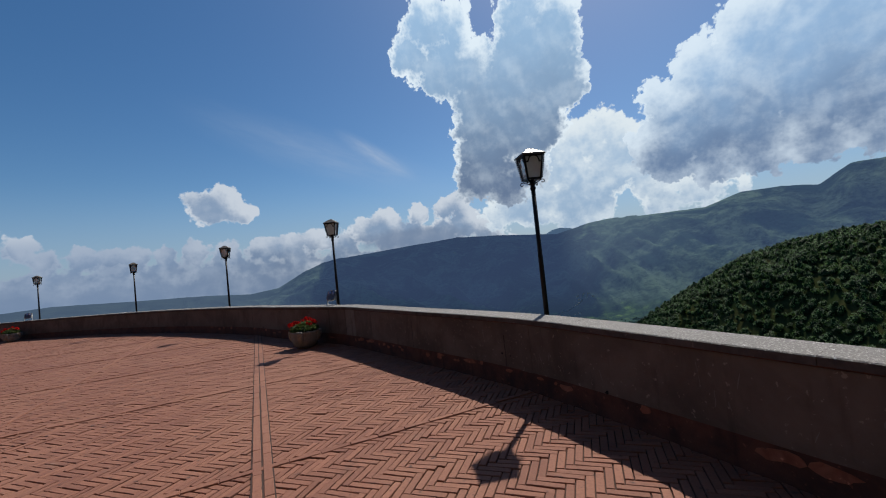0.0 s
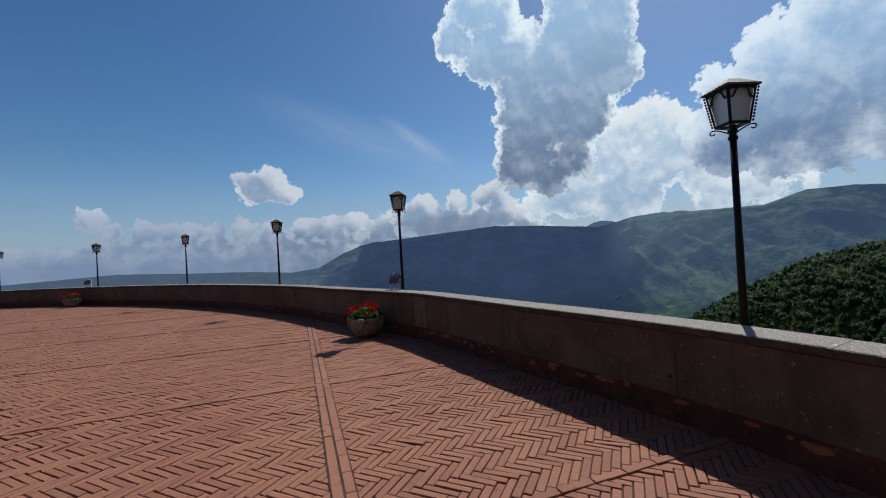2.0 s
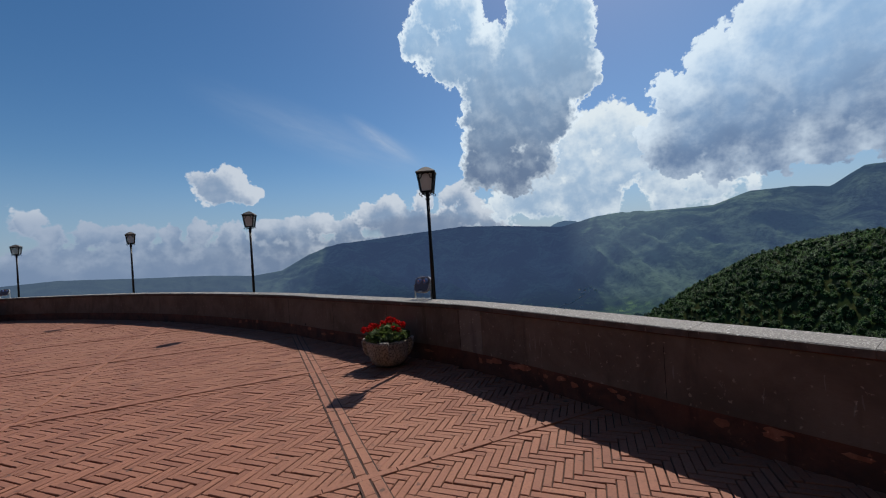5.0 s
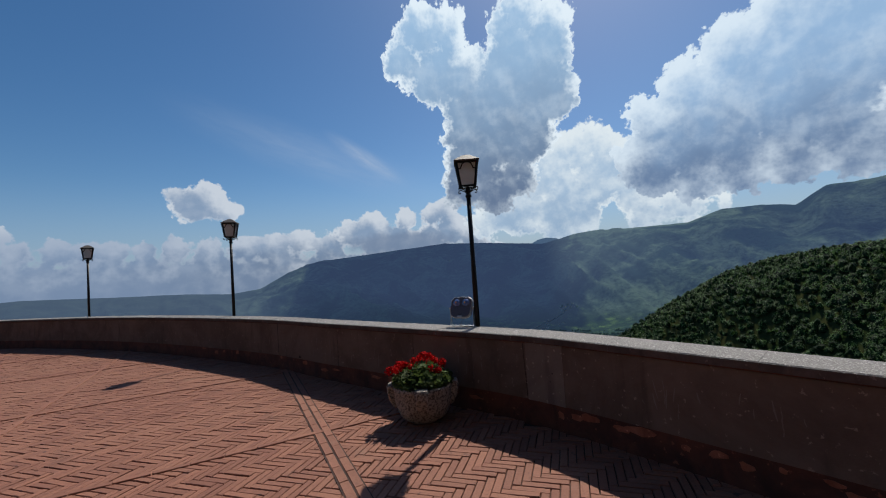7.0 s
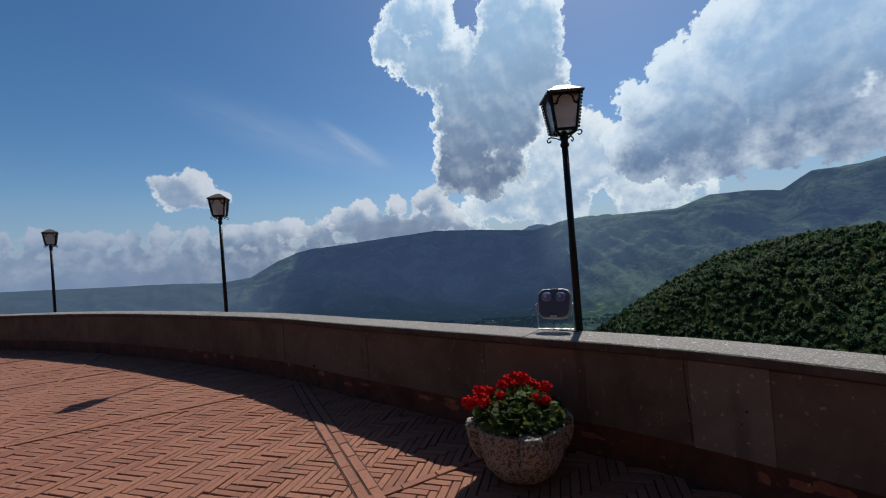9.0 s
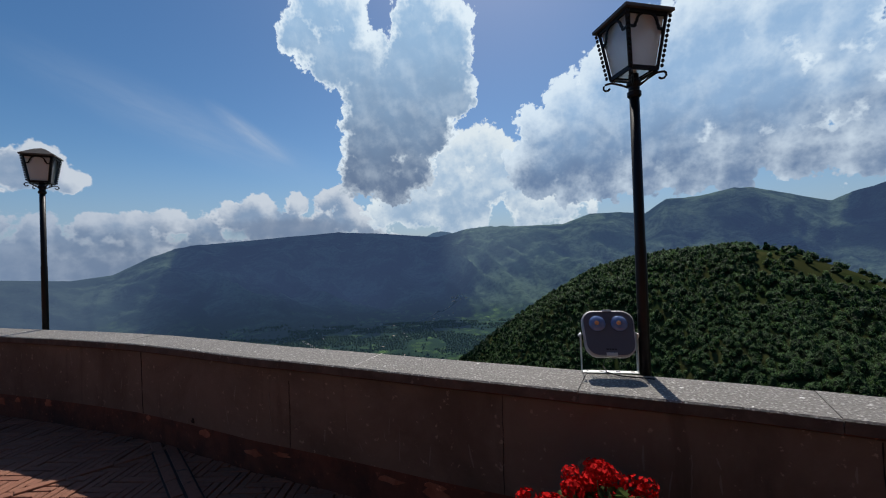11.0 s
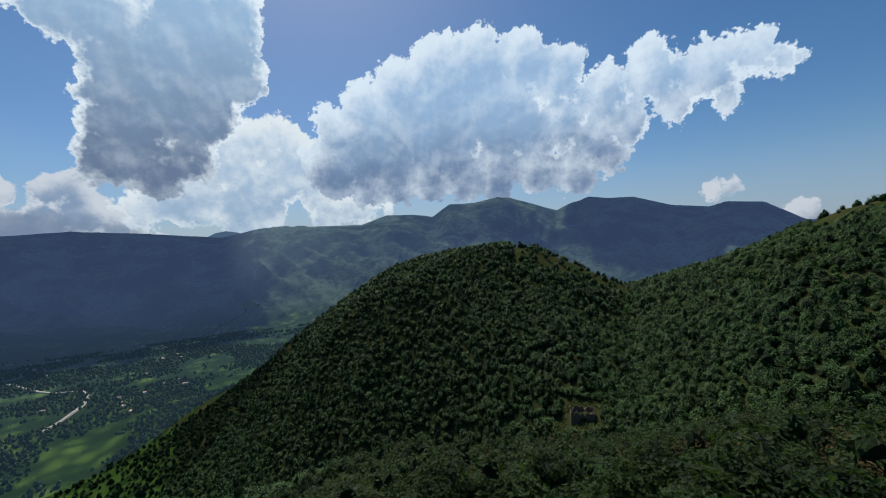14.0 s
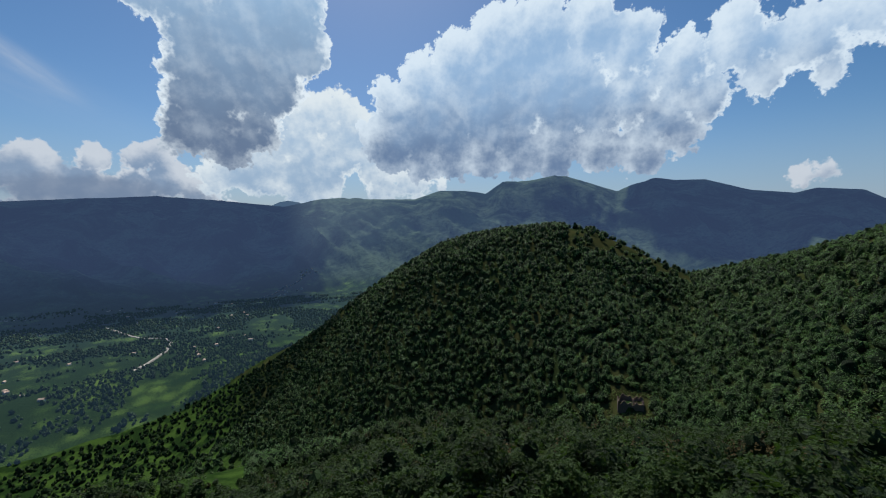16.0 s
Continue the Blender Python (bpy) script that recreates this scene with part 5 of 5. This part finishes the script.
# ---------------------------------------------------------------- small things out in the land
def ruin():
    """Roofless masonry walls on the spur, their tops broken."""
    at = Vector(stand(np.array([61.5]), np.array([RUIN_FAR]))[0])
    ob = thing("ruin", Matrix.Translation(at) @ pose(0, 0, 0, 0, 0, -58), "roofless stone ruin with broken brown walls among the trees", "ruin")
    wide, deep, tall = RUIN_FAR * 0.052, RUIN_FAR * 0.034, RUIN_FAR * 0.014
    rng = random.Random(3)
    def broken_wall(length, m, low):
        bm = bmesh.new()
        n = 14
        rows = []
        for i in range(n + 1):
            x = -length / 2 + length * i / n
            top = low * (0.75 + 0.75 * noise.noise(Vector((i * 0.7, length, 3))) + rng.uniform(-0.2, 0.2))
            rows.append([bm.verts.new(m @ Vector((x, y, z))) for y, z in ((-0.5, -4), (0.5, -4), (0.45, top), (-0.45, top + 0.2))])
        for a, b in zip(rows, rows[1:]):
            for k in range(4):
                bm.faces.new((a[k], b[k], b[(k + 1) % 4], a[(k + 1) % 4]))
        bm.faces.new(rows[0])
        bm.faces.new(rows[-1][::-1])
        bmesh.ops.recalc_face_normals(bm, faces=bm.faces)
        part("wall", bm, RUIN, ob)
    broken_wall(wide, Matrix.Translation((0, -deep / 2, 0)), tall)
    broken_wall(wide, Matrix.Translation((0, deep / 2, 0)), tall * 1.15)
    broken_wall(deep, Matrix.Translation((-wide / 2, 0, 0)) @ pose(0, 0, 0, 0, 0, 90), tall * 1.1)
    broken_wall(deep, Matrix.Translation((wide / 2, 0, 0)) @ pose(0, 0, 0, 0, 0, 90), tall)
    broken_wall(deep, Matrix.Translation((wide * 0.12, 0, 0)) @ pose(0, 0, 0, 0, 0, 90), tall * 0.9)
    part("rubble", lathe(bmesh.new(), [(wide * 0.42, -2.0), (wide * 0.38, tall * 0.25), (wide * 0.2, tall * 0.42), (0.5, tall * 0.45)], 18), EARTH, ob, "overgrown rubble")
    return ob


ruin()

HOUSE_WALL = plain("pale_render", (0.62, 0.58, 0.53), 0.9, 0, 0.1, 0.2, 0.0)
HOUSE_ROOF = plain("clay_tile_roof", (0.46, 0.34, 0.27), 0.9, 0, 0.25, 0.3, 0.0)
TRACK = plain("gravel_track", (0.30, 0.28, 0.25), 1.0, 0, 0.2, 0.05, 0.0)


def farmhouse():
    ob = thing("house", Matrix(), "small pale rendered house with clay tile roof", "house", "houses in the valley")
    part("wall", box(bmesh.new(), (1, 0.62, 0.55), (0, 0, 0.15)), HOUSE_WALL, ob)
    bm = bmesh.new()
    a = [bm.verts.new(p) for p in ((-0.54, -0.36, 0.42), (0.54, -0.36, 0.42), (0.54, 0.36, 0.42), (-0.54, 0.36, 0.42), (-0.54, 0, 0.62), (0.54, 0, 0.62))]
    for f in ((0, 1, 5, 4), (2, 3, 4, 5), (0, 4, 3), (1, 2, 5), (3, 2, 1, 0)):
        bm.faces.new([a[k] for k in f])
    part("roof", bm, HOUSE_ROOF, ob, "brown tiled roof")
    return ob


house = farmhouse()
rng = random.Random(11)
sites = [(rng.gauss(16.6, 0.5), rng.gauss(-6.6, 0.35)) for _ in range(14)]
sites += [(12 + 4 * rng.random(), -9.2 + rng.uniform(-0.4, 0.4)) for _ in range(8)]
sites += [(rng.uniform(-19, 10), rng.uniform(-18, -10.2)) for _ in range(34)]
sites += [(rng.uniform(-4, 9), rng.uniform(-10.6, -9.8)) for _ in range(10)]
for k, (b, up) in enumerate(sites):
    r = spot(b, up, 900)
    at = Vector(stand(np.array([b]), np.array([r]))[0])
    s = rng.uniform(7, 14) * (1.3 if r > 2500 else 1)
    m = Matrix.Translation(at) @ pose(0, 0, 0, 0, 0, rng.uniform(0, 180))
    if k == 0:
        house.matrix_basis = m @ Matrix.Scale(s, 4)
    else:
        house_copy = copy_thing(house, m)
        house_copy.scale = (s, s, s)


def track(points, width, name, label):
    """A road laid over the ground through bearings and heights."""
    line = []
    for (b0, u0), (b1, u1) in zip(points, points[1:]):
        for i in range(10):
            f = i / 10
            b, u = b0 + (b1 - b0) * f, u0 + (u1 - u0) * f
            line.append(Vector(stand(np.array([b]), np.array([398 / math.tan(radians(-u)) if u < -8.5 else spot(b, u, 900)]))[0]) + Vector((0, 0, 2.6)))
    bm = bmesh.new()
    last = None
    for i, p in enumerate(line):
        along = (line[min(i + 1, len(line) - 1)] - line[max(i - 1, 0)])
        side = Vector((along.y, -along.x, 0)).normalized() * width / 2
        ring = [bm.verts.new(p + side), bm.verts.new(p - side), bm.verts.new(p - side * 1.3 - Vector((0, 0, 4))), bm.verts.new(p + side * 1.3 - Vector((0, 0, 4)))]
        if last:
            for k in range(4):
                bm.faces.new((last[k], ring[k], ring[(k + 1) % 4], last[(k + 1) % 4]))
        last = ring
    bmesh.ops.recalc_face_normals(bm, faces=bm.faces)
    return tagged(link(name, bm, TRACK, None, label), category="road", kind="structure")


track([(-5.5, -10.9), (-3.4, -12.2), (-1.9, -12.9), (0.2, -13.3), (0.8, -13.9), (0.2, -14.7), (-1.4, -15.7), (-3.2, -16.4)], 8, "road_1", "pale country road curving across the meadows")
track([(9.5, -9.9), (12, -9.3), (14, -8.6), (15.8, -7.6), (16.6, -6.9)], 9, "road_2", "pale road up to the far village")


# the lane that bends below the terrace, with its own low wall
def lane():
    def at(b, r, z):
        return Vector((LOOKOUT[0] + r * math.sin(radians(b)), LOOKOUT[1] + r * math.cos(radians(b)), z))
    far = lambda b: 21.2 + 0.20 * (b - 56.5) - 0.008 * max(0, b - 64) ** 2
    bearings = [40 + i for i in range(50)]
    bm = bmesh.new()
    rows = [[bm.verts.new(at(b, far(b) - 7, -14.6)), bm.verts.new(at(b, far(b), -14.6)), bm.verts.new(at(b, far(b), -20)), bm.verts.new(at(b, far(b) - 7, -20))] for b in bearings]
    for a, b in zip(rows, rows[1:]):
        for k in range(4):
            bm.faces.new((a[k], b[k], b[(k + 1) % 4], a[(k + 1) % 4]))
    bmesh.ops.recalc_face_normals(bm, faces=bm.faces)
    road = tagged(link("road_3", bm, PAVED, None, "pale concrete lane bending below the terrace"), category="road", kind="structure")
    bm = bmesh.new()
    rows = [[bm.verts.new(at(b, far(b) + r, z)) for r, z in ((-0.02, -14.7), (-0.02, -13.75), (0.4, -13.75), (0.4, -20))] for b in bearings]
    for a, b in zip(rows, rows[1:]):
        for k in range(4):
            bm.faces.new((a[k], b[k], b[(k + 1) % 4], a[(k + 1) % 4]))
    bmesh.ops.recalc_face_normals(bm, faces=bm.faces)
    part("kerb_wall", bm, PAVED, road, "low pale concrete wall")


PAVED = plain("worn_concrete", (0.23, 0.22, 0.20), 0.95, 0, 0.3, 1.5, 0.3)
lane()


# single trees on the slope close under the terrace
def tree(seed, tall):
    rng = random.Random(seed)
    ob = thing("tree", Matrix(), "leafy green broad-leaved tree on the slope below", "tree", "trees below the terrace")
    bm = bmesh.new()
    lean = Vector((rng.uniform(-0.3, 0.3), rng.uniform(-0.3, 0.3), 0))
    stem = [Vector((0, 0, -1.0)), Vector((0, 0, tall * 0.2)) + lean * 0.3, Vector((0, 0, tall * 0.45)) + lean, Vector((0, 0, tall * 0.75)) + lean * 1.4]
    tube(bm, stem, [tall * 0.03, tall * 0.025, tall * 0.018, tall * 0.006], 7)
    tips = [stem[-1]]
    for k in range(9):
        a, h = rng.uniform(0, 2 * math.pi), rng.uniform(0.3, 0.65)
        base = stem[1].lerp(stem[3], h)
        tip = base + Vector((math.cos(a), math.sin(a), rng.uniform(0.5, 1.1))) * tall * rng.uniform(0.2, 0.33)
        tube(bm, [base, base.lerp(tip, 0.5) + Vector((0, 0, tall * 0.03)), tip], [tall * 0.012, tall * 0.008, tall * 0.003], 5)
        tips += [tip, base.lerp(tip, 0.6)]
    part("trunk", bm, BARK, ob, "grey-brown trunk and limbs")
    gen = np.random.default_rng(seed)
    places = np.array([t[:] for t in tips])
    crown = leafy("crown", places - np.array([0, 0, 0.5]), gen.uniform(0.14, 0.24, len(places)) * tall, 170, 0.21, BRUSH, "green leaf clumps with gaps", seed)
    for key in ("category", "kind"):
        del crown[key]
    crown.parent = ob
    return ob


tree_sites = [(75, 21.5), (82, 19), (90, 21), (98, 24), (70, 30), (79, 29), (88, 31), (96, 36), (62, 34), (52, 33), (42, 36), (30, 35), (66, 44), (76, 45), (86, 48), (20, 38), (57, 52), (45, 50)]
kinds = [tree(101, 6.2), tree(102, 7.4), tree(103, 5.4)]
rng = random.Random(5)
for k, (b, r) in enumerate(tree_sites):
    at = Vector(stand(np.array([float(b)]), np.array([float(r)]))[0])
    m = Matrix.Translation(at) @ pose(0, 0, 0, 0, 0, rng.uniform(0, 360))
    if k < 3:
        kinds[k].matrix_basis = m
    else:
        copy_thing(kinds[k % 3], m)

# ---------------------------------------------------------------- herringbone paving
LONG, WIDE, JOINT = 0.268, 0.0635, 0.0066
ALONG = Vector((-0.4636, 0.8860))                   # the run of the double band
ACROSS = Vector((0.8860, 0.4636))
BAND_OFF = 0.27                                      # its place along ACROSS


def brick_mesh(length, width):
    """One brick, chamfered on top."""
    a, b, c = length / 2 - JOINT / 2, width / 2 - JOINT / 2, 0.0035
    points = [(sx * a, sy * b, -0.035) for sx, sy in ((-1, -1), (1, -1), (1, 1), (-1, 1))]
    points += [(sx * a, sy * b, -0.004) for sx, sy in ((-1, -1), (1, -1), (1, 1), (-1, 1))]
    points += [(sx * (a - c), sy * (b - c), 0.0) for sx, sy in ((-1, -1), (1, -1), (1, 1), (-1, 1))]
    quads = [(8, 9, 10, 11)]
    for s in (0, 4):
        quads += [(s + k, s + (k + 1) % 4, s + 4 + (k + 1) % 4, s + 4 + k) for k in range(4)]
    return np.array(points), quads


def lay():
    """All bricks as rows of x, y, z, turn, length, width."""
    tilt = math.atan2(ALONG.y, ALONG.x) - math.pi / 4
    ca, sa = math.cos(tilt), math.sin(tilt)
    span = 620
    i, j = np.meshgrid(np.arange(-span, span), np.arange(-80, 81))
    u, v = i * WIDE + j * (LONG + WIDE), i * WIDE + j * (WIDE - LONG)
    v = -v
    cx = np.concatenate([(u + LONG / 2).ravel(), (u - WIDE / 2).ravel()])
    cy = np.concatenate([(v - WIDE / 2).ravel(), (v - LONG / 2).ravel()])
    turn = np.concatenate([np.zeros(u.size), np.full(u.size, math.pi / 2)])
    x, y = -3 + cx * ca - cy * sa, 6.3 + cx * sa + cy * ca
    rad = np.hypot(x - MID.x, y - MID.y)
    off = x * ACROSS.x + y * ACROSS.y
    inside = (rad < INNER + 0.13) & (y > 1.2) & (x > -27) & (x < 3) & (off > -20) & (rad > 22)
    keep = inside
    x, y, turn = x[keep], y[keep], turn[keep] + tilt
    return np.stack([x, y, np.random.normal(-0.003, 0.0022, x.size), turn, np.full(x.size, LONG), np.full(x.size, WIDE)], 1)


BAND_LINES = (-2.9, -6.05, -9.2, 3.4)
CROSS_LINES = (3.85, 6.91, 9.95, 12.95, 16.0, 19.0)


def lay_bands():
    rows = []
    run = math.atan2(ALONG.y, ALONG.x)
    def row(along, across, turn, place, s_from, s_to, width=0.07):
        s = s_from
        while s < s_to:
            p = along * s + across * place
            if (p - MID).length < INNER + 0.05 and p.y > 1 and p.x > -27:
                rows.append((p.x, p.y, 0.009 + random.gauss(0, 0.001), turn, LONG, width))
            s += LONG
    for k in (-1, 1):
        row(ALONG, ACROSS, run, BAND_OFF + k * 0.043, 1.0 + 0.07 * k, 13, 0.078)
    for place in BAND_LINES:
        row(ALONG, ACROSS, run, place, 0, 24)
    for place in CROSS_LINES:
        row(ACROSS, ALONG, run + math.pi / 2, place, -16, 6)
    return np.array(rows)


def joint_bed(place, wide, s_from, s_to):
    """The dark bed in which a band of bricks lies."""
    bm = bmesh.new()
    last = None
    steps_on = int((s_to - s_from) / 0.25)
    for i in range(steps_on + 1):
        mid = ALONG * (s_from + (s_to - s_from) * i / steps_on) + ACROSS * place
        if (mid - MID).length > INNER + 0.05:
            break
        ring = [bm.verts.new((*(mid + ACROSS * u), z)) for u, z in ((-wide / 2, 0.003), (wide / 2, 0.003), (wide / 2, -0.03), (-wide / 2, -0.03))]
        if last:
            for k in range(4):
                bm.faces.new((last[k], ring[k], ring[(k + 1) % 4], last[(k + 1) % 4]))
        last = ring
    bmesh.ops.recalc_face_normals(bm, faces=bm.faces)
    part("joint_bed", bm, MORTAR, floor, "dark sunken joints of the double band")


joint_bed(BAND_OFF, 0.179, 1.0, 13.2)
rows = np.concatenate([lay(), lay_bands()])
order = np.argsort(np.hypot(rows[:, 0] + 3.1, rows[:, 1] - 7.0))
rows = rows[order]
shapes = {}
for x, y, z, turn, length, width in rows[:300]:
    key = (length, width)
    if key not in shapes:
        points, quads = brick_mesh(*key)
        shapes[key] = faces_mesh("brick", points.tolist(), quads)
        shapes[key].materials.append(BRICK)
    ob = new("brick", shapes[key])
    ob.parent = floor
    ob.matrix_basis = pose(x, y, z, random.gauss(0, 0.35), random.gauss(0, 0.35), math.degrees(turn))
rest = rows[300:]
points, quads = brick_mesh(1.0, 1.0)
sign = np.sign(points[:, :2])
shrink = np.where(points[:, 2] > -0.001, JOINT / 2 + 0.0035, JOINT / 2)
worn = np.random.default_rng(23)
half = np.stack([rest[:, 4] / 2 - worn.gamma(1.2, 0.0007, len(rest)), rest[:, 5] / 2 - worn.gamma(1.2, 0.0006, len(rest))], 1)
# the paving heaves a little, and bricks tip with it
swell = fractal(rest[:, 0] * 0.9, rest[:, 1] * 0.9, 61, 3) - 0.5
tipped = np.clip(fractal(rest[:, 0] * 0.35, rest[:, 1] * 0.35, 71, 3) - 0.38, 0, 1)
local = sign[None] * (half[:, None] - shrink[None, :, None])
ca, sa = np.cos(rest[:, 3])[:, None], np.sin(rest[:, 3])[:, None]
lean = np.random.normal(0, 1, (len(rest), 2)) * (0.006 + 0.09 * tipped[:, None] ** 1.5)
px = rest[:, 0:1] + local[..., 0] * ca - local[..., 1] * sa
py = rest[:, 1:2] + local[..., 0] * sa + local[..., 1] * ca
pz = rest[:, 2:3] + 0.006 * swell[:, None] + points[None, :, 2] + local[..., 0] * lean[:, 0:1] + local[..., 1] * lean[:, 1:2]
verts = np.stack([px, py, pz], -1).reshape(-1, 3)
index = (np.array(quads)[None] + 12 * np.arange(len(rest))[:, None, None]).reshape(-1, 4)
paving = link_mesh("brick_paving", faces_mesh("brick_paving", verts.tolist(), index.tolist()), BRICK, floor, "red herringbone bricks")
tagged(paving, kind="stuff")
